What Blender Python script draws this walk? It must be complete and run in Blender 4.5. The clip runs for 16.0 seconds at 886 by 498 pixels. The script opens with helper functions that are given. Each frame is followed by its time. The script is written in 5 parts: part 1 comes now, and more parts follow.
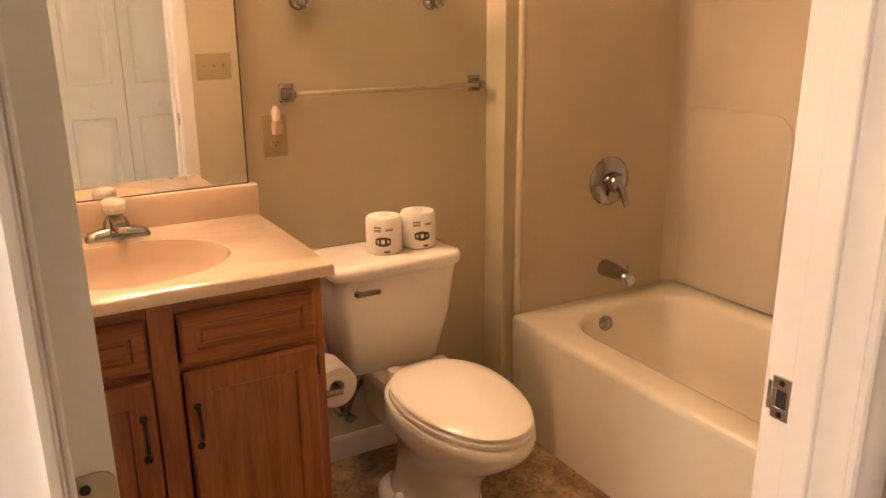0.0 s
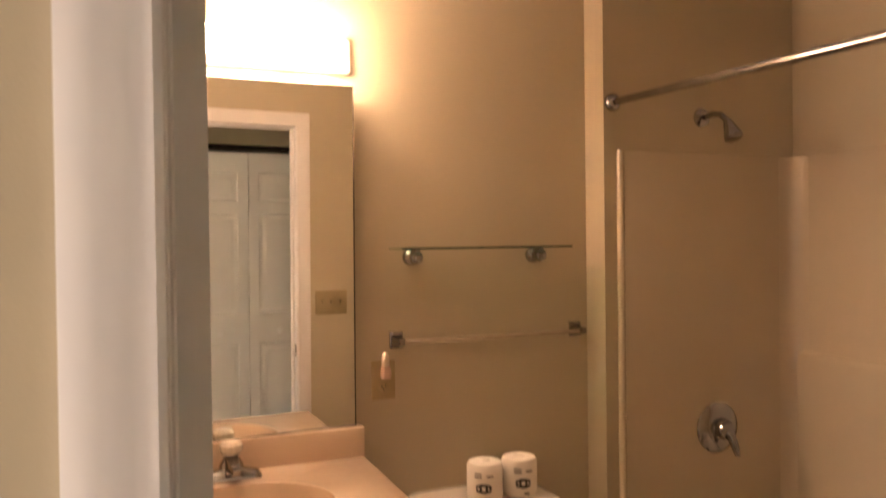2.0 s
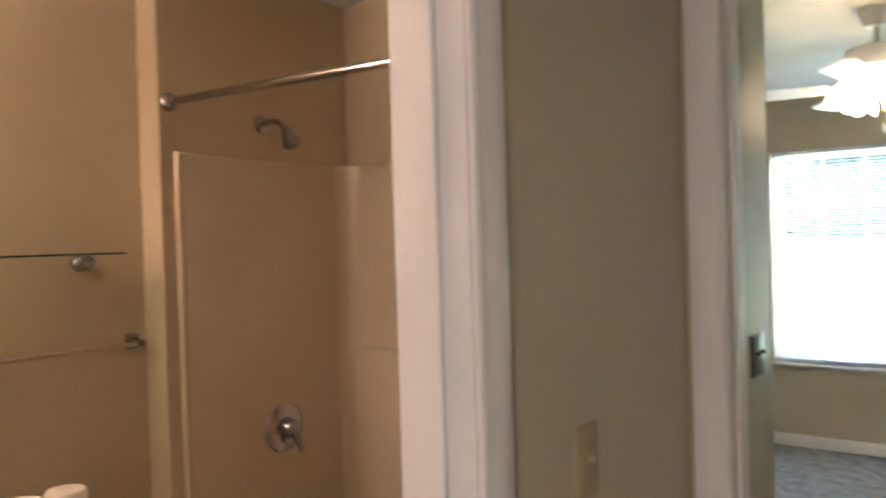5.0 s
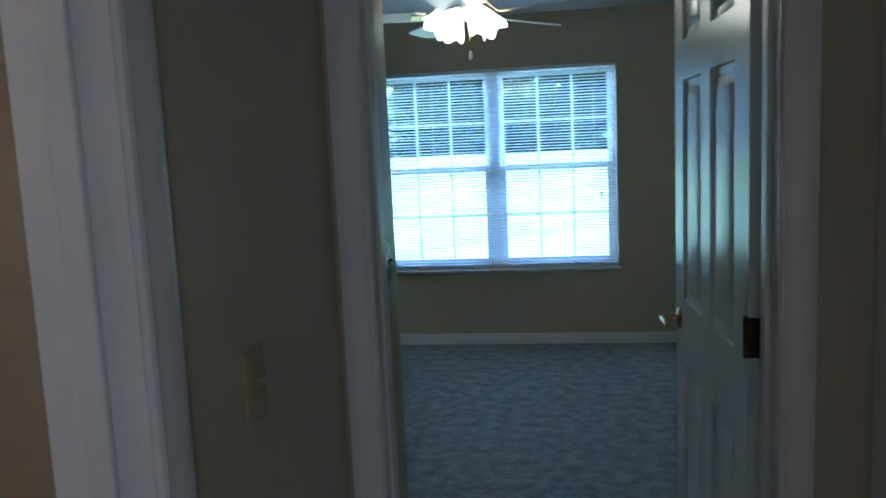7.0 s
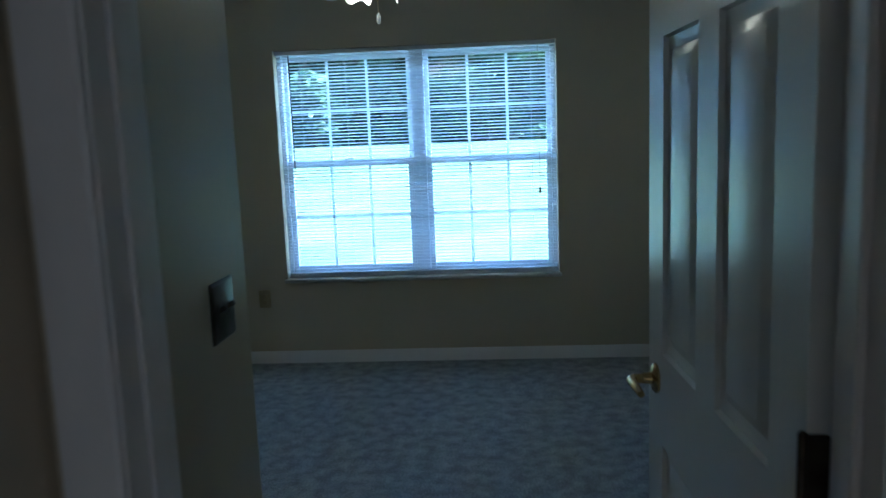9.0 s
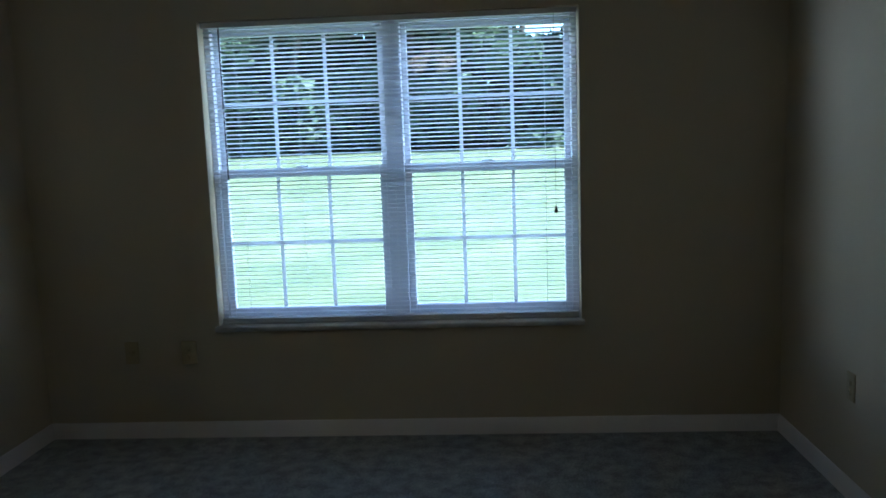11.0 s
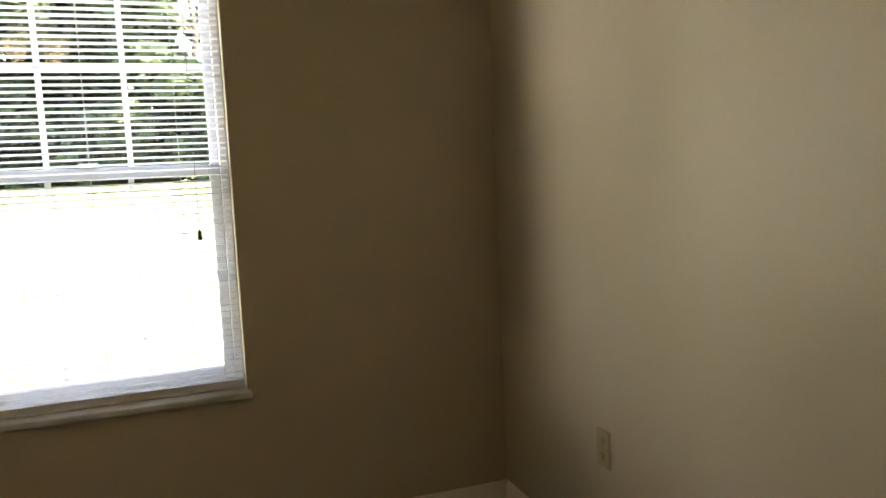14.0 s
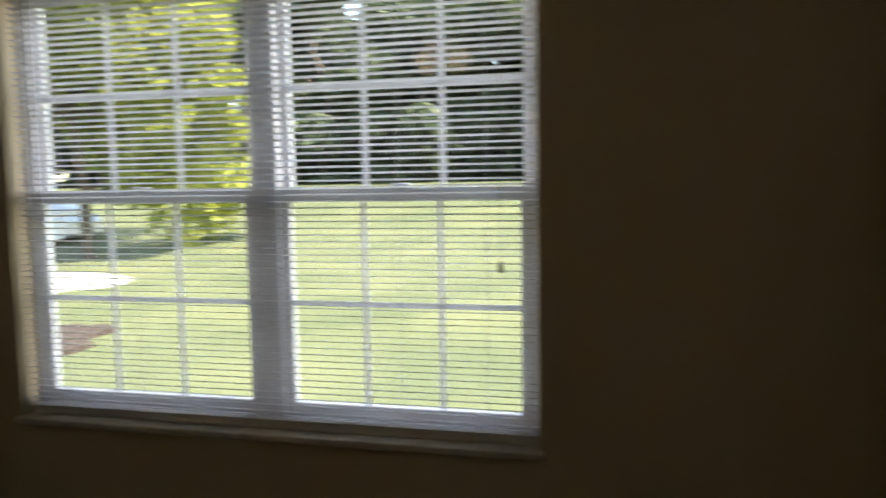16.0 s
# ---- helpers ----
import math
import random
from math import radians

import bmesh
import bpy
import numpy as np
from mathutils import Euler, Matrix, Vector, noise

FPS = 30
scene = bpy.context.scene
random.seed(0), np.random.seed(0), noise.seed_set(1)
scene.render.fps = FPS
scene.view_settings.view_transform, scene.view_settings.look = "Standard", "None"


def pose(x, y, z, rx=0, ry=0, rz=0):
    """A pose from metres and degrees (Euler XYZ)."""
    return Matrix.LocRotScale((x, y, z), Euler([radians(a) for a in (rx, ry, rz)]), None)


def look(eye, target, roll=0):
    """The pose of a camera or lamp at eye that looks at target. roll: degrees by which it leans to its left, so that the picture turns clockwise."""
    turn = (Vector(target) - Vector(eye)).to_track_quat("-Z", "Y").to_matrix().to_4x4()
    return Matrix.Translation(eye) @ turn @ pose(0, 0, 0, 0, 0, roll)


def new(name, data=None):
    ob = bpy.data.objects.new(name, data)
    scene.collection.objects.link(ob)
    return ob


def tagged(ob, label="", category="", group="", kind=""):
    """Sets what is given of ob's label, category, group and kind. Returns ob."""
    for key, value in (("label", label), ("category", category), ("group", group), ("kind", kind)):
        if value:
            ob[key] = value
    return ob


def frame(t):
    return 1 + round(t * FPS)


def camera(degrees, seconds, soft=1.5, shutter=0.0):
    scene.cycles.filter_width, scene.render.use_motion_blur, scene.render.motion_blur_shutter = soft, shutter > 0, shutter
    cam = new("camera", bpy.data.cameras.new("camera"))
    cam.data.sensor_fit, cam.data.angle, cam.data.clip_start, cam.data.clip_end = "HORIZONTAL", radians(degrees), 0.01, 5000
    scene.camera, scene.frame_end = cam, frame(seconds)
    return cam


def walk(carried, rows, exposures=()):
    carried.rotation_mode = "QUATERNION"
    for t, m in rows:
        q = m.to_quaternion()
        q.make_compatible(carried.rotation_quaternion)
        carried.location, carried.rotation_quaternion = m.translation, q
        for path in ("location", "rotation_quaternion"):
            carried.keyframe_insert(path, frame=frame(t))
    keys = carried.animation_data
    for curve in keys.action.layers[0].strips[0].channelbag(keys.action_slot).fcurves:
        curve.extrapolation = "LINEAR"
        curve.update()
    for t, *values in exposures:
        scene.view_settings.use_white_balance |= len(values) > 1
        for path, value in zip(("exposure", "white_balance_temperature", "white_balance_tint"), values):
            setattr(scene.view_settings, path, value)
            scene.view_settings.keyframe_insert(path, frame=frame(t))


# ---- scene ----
cam = camera(60.0, 16.0, shutter=0.5)
PATH = [
    (0, (0.514, 0.383, 1.419), (-1.148, 1.338, 0.849), -0.5),
    (0.5, (0.516, 0.393, 1.423), (-1.146, 1.329, 0.823), -0.5),
    (1, (0.542, 0.388, 1.474), (-1.17, 1.282, 0.954), -0.6),
    (1.5, (0.568, 0.38, 1.509), (-1.24, 1.192, 1.236), -0.7),
    (2, (0.58, 0.362, 1.527), (-1.272, 1.117, 1.505), -0.7),
    (2.5, (0.58, 0.332, 1.554), (-1.268, 1.077, 1.727), -0.6),
    (3, (0.583, 0.339, 1.543), (-1.244, 1.076, 1.886), -0.8),
    (3.5, (0.585, 0.346, 1.552), (-1.148, 1.254, 1.97), -1.2),
    (4, (0.579, 0.393, 1.55), (-1.013, 1.546, 1.92), -1.5),
    (4.5, (0.601, 0.436, 1.534), (-0.851, 1.804, 1.68), -1.7),
    (5, (0.601, 0.44, 1.512), (-0.619, 2.024, 1.491), -1.7),
    (5.2, (0.587, 0.471, 1.509), (-0.541, 2.121, 1.442), -2.6),
    (7.5, (0.496, 0.456, 1.491), (0.312, 2.429, 1.219), -2.0),
    (8, (0.496, 0.605, 1.481), (0.342, 2.579, 1.198), -2.0),
    (8.5, (0.53, 0.88, 1.488), (0.388, 2.854, 1.197), -2.3),
    (10.8, (0.479, 2.382, 1.451), (0.355, 4.359, 1.178), -1.8),
    (11, (0.487, 2.482, 1.444), (0.368, 4.461, 1.176), -2.0),
    (11.5, (0.532, 2.752, 1.447), (0.527, 4.735, 1.183), -2.0),
    (12, (0.526, 2.901, 1.469), (0.849, 4.857, 1.204), -2.1),
    (12.5, (0.534, 2.989, 1.422), (1.119, 4.885, 1.172), -2.4),
    (13, (0.576, 3.091, 1.357), (1.272, 4.951, 1.122), -2.7),
    (13.5, (0.643, 3.307, 1.305), (1.376, 5.154, 1.084), -2.8),
    (14, (0.724, 3.54, 1.306), (1.39, 5.414, 1.094), -2.6),
    (14.5, (0.825, 3.71, 1.317), (1.468, 5.594, 1.121), -2.6),
    (15, (1.041, 3.847, 1.377), (1.528, 5.773, 1.145), -2.5),
    (15.5, (1.165, 3.939, 1.374), (1.243, 5.926, 1.161), -1.6),
    (16, (1.194, 3.994, 1.383), (0.714, 5.926, 1.198), -1.0),
]

# exposure in stops, white balance in kelvin and tint
EXPOSURES = [(0.0, 6.4, 7050, 14), (0.6, 6.55, 7050, 14), (1.0, 6.5, 7000, 14), (2.0, 5.75, 6500, 13), (3.0, 5.1, 6500, 13), (3.6, 4.6, 6500, 13), (4.5, 5.3, 5900, 11), (5.2, 5.75, 5400, 7), (7.3, 3.65, 4050, -3),
             (8.7, 3.5, 4050, -3), (10.8, 2.8, 4700, 4), (12.0, 2.7, 5200, 4), (12.5, 3.3, 5700, 5), (13.0, 3.95, 6900, 11), (13.5, 4.12, 7600, 13), (15.0, 3.7, 7800, 14), (16.0, 2.45, 7500, 14)]
walk(cam, [(t, look(eye, target, roll)) for t, eye, target, roll in PATH], EXPOSURES)

# ---- light ----
world = bpy.data.worlds.new("world")
scene.world = world
world.use_nodes = True
wn = world.node_tree.nodes
sky = wn.new("ShaderNodeTexSky")
sky.sky_type, sky.sun_disc = "NISHITA", False
sky.sun_elevation, sky.sun_rotation = radians(51), radians(99)
world.node_tree.links.new(sky.outputs[0], wn["Background"].inputs[0])
wn["Background"].inputs[1].default_value = 0.15
sun_data = bpy.data.lights.new("sun", "SUN")
sun_data.energy, sun_data.angle, sun_data.color = 4.2, radians(0.6), (1.0, 0.95, 0.86)
sun = new("sun", sun_data)
sun.matrix_world = look((0, 0, 0), (-0.62, 0.1, -0.78))
# unseen lamps added: extra sky light at the bedroom window, fill for the hall
def fill_lamp(name, eye, target, w, h, watts, color):
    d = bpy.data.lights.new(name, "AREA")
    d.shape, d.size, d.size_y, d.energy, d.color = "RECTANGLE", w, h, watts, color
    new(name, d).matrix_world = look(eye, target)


fill_lamp("window_fill", (0.03, 8.2, 3.25), (0.03, 6.2, 1.5), 3.0, 1.0, 12.0, (0.96, 0.97, 1.0))
# side pair, added outside the view to brighten the bedroom's side walls
fill_lamp("window_fill", (-3.7, 7.55, 1.8), (0.6, 5.5, 1.35), 2.0, 1.7, 28.0, (0.96, 0.97, 1.0))
fill_lamp("window_fill", (3.7, 7.55, 1.8), (-0.5, 5.5, 1.35), 2.0, 1.7, 30.0, (0.96, 0.97, 1.0))
# added in an unseen opening to brighten the hall wall and door casings
fill_lamp("hall_fill", (1.1, -1.2, 1.02), (0.1, -1.2, 1.02), 0.66, 1.95, 1.0, (1.0, 0.87, 0.78))
BATH_BULB, FAN_BULB = 1.7, 0.5

# ---- materials ----
def nodes_of(name):
    m = bpy.data.materials.new(name)
    m.use_nodes = True
    t = m.node_tree
    return m, t, t.nodes["Principled BSDF"]


def mat(name, c1, c2=None, rough=0.5, metal=0.0, scale=8.0, fine=60.0, bump=0.1, dist=0.002, stretch=(1, 1, 1), coat=0.0,
        rough_var=0.08, fac=(0.35, 0.65)):
    """Two-scale procedural paint, plastic or metal: broad tone changes, fine relief and uneven gloss."""
    m, t, p = nodes_of(name)
    c2 = c2 or tuple(v * 0.88 for v in c1)
    tc, mp = t.nodes.new("ShaderNodeTexCoord"), t.nodes.new("ShaderNodeMapping")
    mp.inputs["Scale"].default_value = stretch
    t.links.new(tc.outputs["Object"], mp.inputs[0])
    n1, n2 = t.nodes.new("ShaderNodeTexNoise"), t.nodes.new("ShaderNodeTexNoise")
    n1.inputs["Scale"].default_value, n1.inputs["Detail"].default_value = scale, 4
    n2.inputs["Scale"].default_value, n2.inputs["Detail"].default_value = fine, 3
    for n in (n1, n2):
        t.links.new(mp.outputs[0], n.inputs["Vector"])
    r = t.nodes.new("ShaderNodeValToRGB")
    r.color_ramp.elements[0].position, r.color_ramp.elements[1].position = fac
    r.color_ramp.elements[0].color, r.color_ramp.elements[1].color = (*c2, 1), (*c1, 1)
    t.links.new(n1.outputs[0], r.inputs[0])
    t.links.new(r.outputs[0], p.inputs["Base Color"])
    rr = t.nodes.new("ShaderNodeMapRange")
    rr.inputs["To Min"].default_value, rr.inputs["To Max"].default_value = max(0.02, rough - rough_var), min(1, rough + rough_var)
    t.links.new(n2.outputs[0], rr.inputs[0])
    t.links.new(rr.outputs[0], p.inputs["Roughness"])
    p.inputs["Metallic"].default_value = metal
    p.inputs["Coat Weight"].default_value = coat
    if bump:
        b = t.nodes.new("ShaderNodeBump")
        b.inputs["Strength"].default_value, b.inputs["Distance"].default_value = bump, dist
        t.links.new(n2.outputs[0], b.inputs["Height"])
        t.links.new(b.outputs[0], p.inputs["Normal"])
    return m


def oak(name, axis):
    """Honey oak with grain along one axis."""
    m, t, p = nodes_of(name)
    tc, mp = t.nodes.new("ShaderNodeTexCoord"), t.nodes.new("ShaderNodeMapping")
    mp.inputs["Scale"].default_value = [2.2 if i == axis else 30 for i in range(3)]
    t.links.new(tc.outputs["Object"], mp.inputs[0])
    n1, n2, n3 = (t.nodes.new("ShaderNodeTexNoise") for _ in range(3))
    n1.inputs["Scale"].default_value, n1.inputs["Detail"].default_value, n1.inputs["Distortion"].default_value = 0.9, 5, 1.4
    n2.inputs["Scale"].default_value, n2.inputs["Detail"].default_value = 5.0, 6
    n3.inputs["Scale"].default_value = 0.35
    for n in (n1, n2, n3):
        t.links.new(mp.outputs[0], n.inputs["Vector"])
    r1, r2 = t.nodes.new("ShaderNodeValToRGB"), t.nodes.new("ShaderNodeValToRGB")
    r1.color_ramp.elements[0].position, r1.color_ramp.elements[1].position = 0.28, 0.72
    r1.color_ramp.elements[0].color, r1.color_ramp.elements[1].color = (0.25, 0.08, 0.023, 1), (0.4, 0.15, 0.045, 1)
    r2.color_ramp.elements[0].position, r2.color_ramp.elements[1].position = 0.42, 0.55
    r2.color_ramp.elements[0].color, r2.color_ramp.elements[1].color = (0.72, 0.68, 0.62, 1), (1, 1, 1, 1)
    mx = t.nodes.new("ShaderNodeMix")
    mx.data_type, mx.blend_type = "RGBA", "MULTIPLY"
    mx.inputs[0].default_value = 0.5
    t.links.new(n1.outputs[0], r1.inputs[0])
    t.links.new(n2.outputs[0], r2.inputs[0])
    t.links.new(r1.outputs[0], mx.inputs[6])
    t.links.new(r2.outputs[0], mx.inputs[7])
    t.links.new(mx.outputs[2], p.inputs["Base Color"])
    p.inputs["Roughness"].default_value = 0.38
    b = t.nodes.new("ShaderNodeBump")
    b.inputs["Strength"].default_value, b.inputs["Distance"].default_value = 0.25, 0.001
    t.links.new(n2.outputs[0], b.inputs["Height"])
    t.links.new(b.outputs[0], p.inputs["Normal"])
    return m


def glow(name, color, strength):
    m, t, p = nodes_of(name)
    p.inputs["Base Color"].default_value = (0.9, 0.88, 0.82, 1)
    p.inputs["Emission Color"].default_value = (*color, 1)
    p.inputs["Emission Strength"].default_value = strength
    return m


def clear_glass(name, tint=(1, 1, 1)):
    m = bpy.data.materials.new(name)
    m.use_nodes = True
    t = m.node_tree
    t.nodes.remove(t.nodes["Principled BSDF"])
    tr, gl, mx, lw, pw, fr = (t.nodes.new(k) for k in ("ShaderNodeBsdfTransparent", "ShaderNodeBsdfGlossy", "ShaderNodeMixShader", "ShaderNodeLayerWeight", "ShaderNodeMath", "ShaderNodeMath"))
    tr.inputs[0].default_value = (*tint, 1)
    gl.inputs["Roughness"].default_value = 0.01
    lw.inputs["Blend"].default_value = 0.5
    pw.operation, fr.operation = "POWER", "MULTIPLY_ADD"
    pw.inputs[1].default_value, fr.inputs[1].default_value, fr.inputs[2].default_value = 5.0, 0.96, 0.04
    t.links.new(lw.outputs["Facing"], pw.inputs[0])
    t.links.new(pw.outputs[0], fr.inputs[0])
    t.links.new(fr.outputs[0], mx.inputs[0])
    t.links.new(tr.outputs[0], mx.inputs[1])
    t.links.new(gl.outputs[0], mx.inputs[2])
    t.links.new(mx.outputs[0], t.nodes["Material Output"].inputs[0])
    return m


WALL = mat("wall_paint", (0.52, 0.449, 0.322), (0.485, 0.416, 0.295), rough=0.42, scale=1.2, fine=260, bump=0.12, dist=0.0012)
TRIM = mat("trim_paint", (0.8, 0.765, 0.755), (0.75, 0.71, 0.7), rough=0.35, scale=3, fine=90, bump=0.06, dist=0.001)
DOORP = mat("door_paint", (0.78, 0.78, 0.77), (0.755, 0.755, 0.745), rough=0.25, rough_var=0.04, scale=2, fine=90, bump=0.05, dist=0.0006, stretch=(1.5, 1.5, 0.7))
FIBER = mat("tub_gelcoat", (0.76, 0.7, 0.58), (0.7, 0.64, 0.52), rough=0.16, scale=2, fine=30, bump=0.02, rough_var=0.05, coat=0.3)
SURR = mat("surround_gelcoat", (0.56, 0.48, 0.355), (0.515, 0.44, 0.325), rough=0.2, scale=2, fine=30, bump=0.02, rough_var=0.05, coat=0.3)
CHINA = mat("vitreous_china", (0.8, 0.76, 0.7), (0.77, 0.73, 0.66), rough=0.1, scale=3, fine=30, bump=0.01, rough_var=0.04, coat=0.5)
SEATP = mat("seat_plastic", (0.82, 0.78, 0.72), (0.79, 0.75, 0.68), rough=0.22, scale=3, fine=80, bump=0.02)
CHROME = mat("chrome", (0.44, 0.44, 0.46), (0.33, 0.33, 0.35), rough=0.08, metal=1.0, scale=10, fine=90, bump=0.02, rough_var=0.05)
STEEL = mat("brushed_steel", (0.55, 0.52, 0.48), (0.42, 0.4, 0.36), rough=0.33, metal=1.0, scale=12, fine=160, bump=0.05)
HINGEM = mat("tarnished_hinge", (0.56, 0.48, 0.36), (0.44, 0.36, 0.26), rough=0.45, metal=0.5, scale=14, fine=120, bump=0.1)
BRASS = mat("brass", (0.7, 0.52, 0.24), (0.5, 0.36, 0.15), rough=0.25, metal=1.0, scale=14, fine=120, bump=0.05)
BRONZE = mat("dark_bronze", (0.09, 0.075, 0.06), (0.05, 0.04, 0.03), rough=0.35, metal=0.9, scale=30, fine=200, bump=0.1)
IVORY = mat("ivory_plastic", (0.4, 0.32, 0.18), (0.36, 0.285, 0.155), rough=0.35, scale=6, fine=120, bump=0.03)
WHITEP = mat("white_plastic", (0.78, 0.78, 0.78), (0.72, 0.72, 0.73), rough=0.35, scale=5, fine=120, bump=0.03)
VINYL = mat("window_vinyl", (0.75, 0.76, 0.8), (0.7, 0.71, 0.75), rough=0.4, scale=4, fine=90, bump=0.03)
MARBLE = mat("cultured_marble", (0.66, 0.52, 0.4), (0.6, 0.47, 0.355), rough=0.18, scale=5, fine=40, bump=0.01, rough_var=0.06, coat=0.4)
SILLM = mat("sill_marble", (0.62, 0.6, 0.56), (0.5, 0.48, 0.44), rough=0.3, scale=9, fine=60, bump=0.03)
ACRYL = mat("smoked_acrylic", (0.5, 0.41, 0.31), (0.43, 0.35, 0.26), rough=0.18, bump=0)
KNOB = mat("clear_acrylic", (0.74, 0.68, 0.58), (0.62, 0.56, 0.47), rough=0.1, bump=0, coat=0.5)
EDGEG = mat("glass_edge", (0.02, 0.06, 0.045), (0.015, 0.045, 0.035), rough=0.1, bump=0)
ENAMEL = mat("white_enamel", (0.78, 0.76, 0.72), (0.74, 0.72, 0.68), rough=0.3, bump=0)
PAPER = mat("tissue_paper", (0.82, 0.78, 0.72), (0.77, 0.72, 0.66), rough=0.85, scale=20, fine=160, bump=0.3)
INK = mat("dark_ink", (0.05, 0.045, 0.05), (0.03, 0.03, 0.03), rough=0.5, bump=0)
GREYINK = mat("grey_ink", (0.3, 0.27, 0.25), (0.25, 0.22, 0.2), rough=0.5, bump=0)
CARD = mat("cardboard", (0.4, 0.28, 0.17), (0.33, 0.22, 0.13), rough=0.8, scale=30, fine=150, bump=0.2)
# near-black puts the shade inside slots, latch hole and vent into the colour
DARK = mat("dark_gap", (0.02, 0.02, 0.02), (0.012, 0.012, 0.012), rough=0.7, bump=0)
BRAID = mat("braided_hose", (0.16, 0.13, 0.11), (0.08, 0.06, 0.05), rough=0.45, metal=0.5, scale=60, fine=300, bump=0.4)
OAK_Z, OAK_Y, OAK_X = oak("oak_upright", 2), oak("oak_cross", 1), oak("oak_deep", 0)
PANE, SHELFG = clear_glass("window_glass", (0.93, 0.96, 0.95)), clear_glass("shelf_glass", (0.8, 0.91, 0.86))
BULB = glow("bath_bulb", (1.0, 0.64, 0.41), BATH_BULB)
FANB = glow("fan_shade_glass", (1.0, 0.72, 0.42), FAN_BULB)


def mirror_mat():
    m, t, p = nodes_of("mirror")
    p.inputs["Base Color"].default_value = (0.86, 0.88, 0.86, 1)
    p.inputs["Metallic"].default_value, p.inputs["Roughness"].default_value = 1.0, 0.015
    return m


def ceiling_mat():
    """Stomped drywall texture: white paint with leaf-shaped ridges."""
    m = mat("ceiling_texture", (0.66, 0.63, 0.58), (0.6, 0.57, 0.52), rough=0.8, scale=2, fine=30, bump=0, rough_var=0.05)
    t = m.node_tree
    p = t.nodes["Principled BSDF"]
    tc, n, v, mul, b = (t.nodes.new(k) for k in ("ShaderNodeTexCoord", "ShaderNodeTexNoise", "ShaderNodeTexVoronoi", "ShaderNodeMath", "ShaderNodeBump"))
    n.inputs["Scale"].default_value, n.inputs["Detail"].default_value, n.inputs["Distortion"].default_value = 14, 5, 2.0
    v.inputs["Scale"].default_value = 9
    mul.operation = "MULTIPLY"
    t.links.new(tc.outputs["Object"], n.inputs["Vector"])
    t.links.new(tc.outputs["Object"], v.inputs["Vector"])
    t.links.new(n.outputs[0], mul.inputs[0])
    t.links.new(v.outputs[0], mul.inputs[1])
    b.inputs["Strength"].default_value, b.inputs["Distance"].default_value = 0.5, 0.012
    t.links.new(mul.outputs[0], b.inputs["Height"])
    t.links.new(b.outputs[0], p.inputs["Normal"])
    return m


def carpet_mat():
    """Grey cut-pile carpet, mottled where feet have laid the pile over."""
    m = mat("carpet", (0.41, 0.42, 0.43), (0.2, 0.207, 0.22), rough=0.95, scale=14, fine=420, bump=0.8, dist=0.006, fac=(0.34, 0.66))
    p = m.node_tree.nodes["Principled BSDF"]
    p.inputs["Sheen Weight"].default_value = 0.25
    t = m.node_tree
    ramp = [n for n in t.nodes if n.type == "VALTORGB"][0]
    tc, n, mx, r = (t.nodes.new(k) for k in ("ShaderNodeTexCoord", "ShaderNodeTexNoise", "ShaderNodeMix", "ShaderNodeValToRGB"))
    n.inputs["Scale"].default_value, n.inputs["Detail"].default_value = 110, 2
    t.links.new(tc.outputs["Object"], n.inputs["Vector"])
    r.color_ramp.elements[0].position, r.color_ramp.elements[1].position = 0.35, 0.65
    r.color_ramp.elements[0].color, r.color_ramp.elements[1].color = (0.5, 0.5, 0.5, 1), (1.25, 1.25, 1.25, 1)
    t.links.new(n.outputs[0], r.inputs[0])
    mx.data_type, mx.blend_type = "RGBA", "MULTIPLY"
    mx.inputs[0].default_value = 0.8
    t.links.new(ramp.outputs[0], mx.inputs[6])
    t.links.new(r.outputs[0], mx.inputs[7])
    t.links.new(mx.outputs[2], p.inputs["Base Color"])
    return m


def sheet_vinyl_mat():
    """Sheet vinyl printed as tumbled stone: warm patches, darker veins."""
    m = mat("sheet_vinyl", (0.42, 0.3, 0.19), (0.2, 0.13, 0.08), rough=0.32, scale=9, fine=45, bump=0.12, dist=0.0015, fac=(0.36, 0.64))
    t = m.node_tree
    p = t.nodes["Principled BSDF"]
    ramp = [n for n in t.nodes if n.type == "VALTORGB"][0]
    tc, n, mx, r = (t.nodes.new(k) for k in ("ShaderNodeTexCoord", "ShaderNodeTexNoise", "ShaderNodeMix", "ShaderNodeValToRGB"))
    n.inputs["Scale"].default_value, n.inputs["Detail"].default_value, n.inputs["Distortion"].default_value = 26, 6, 1.5
    t.links.new(tc.outputs["Object"], n.inputs["Vector"])
    r.color_ramp.elements[0].position, r.color_ramp.elements[1].position = 0.38, 0.55
    r.color_ramp.elements[0].color, r.color_ramp.elements[1].color = (0.5, 0.45, 0.4, 1), (1.1, 1.08, 1.05, 1)
    t.links.new(n.outputs[0], r.inputs[0])
    mx.data_type, mx.blend_type = "RGBA", "MULTIPLY"
    mx.inputs[0].default_value = 0.85
    t.links.new(ramp.outputs[0], mx.inputs[6])
    t.links.new(r.outputs[0], mx.inputs[7])
    t.links.new(mx.outputs[2], p.inputs["Base Color"])
    return m


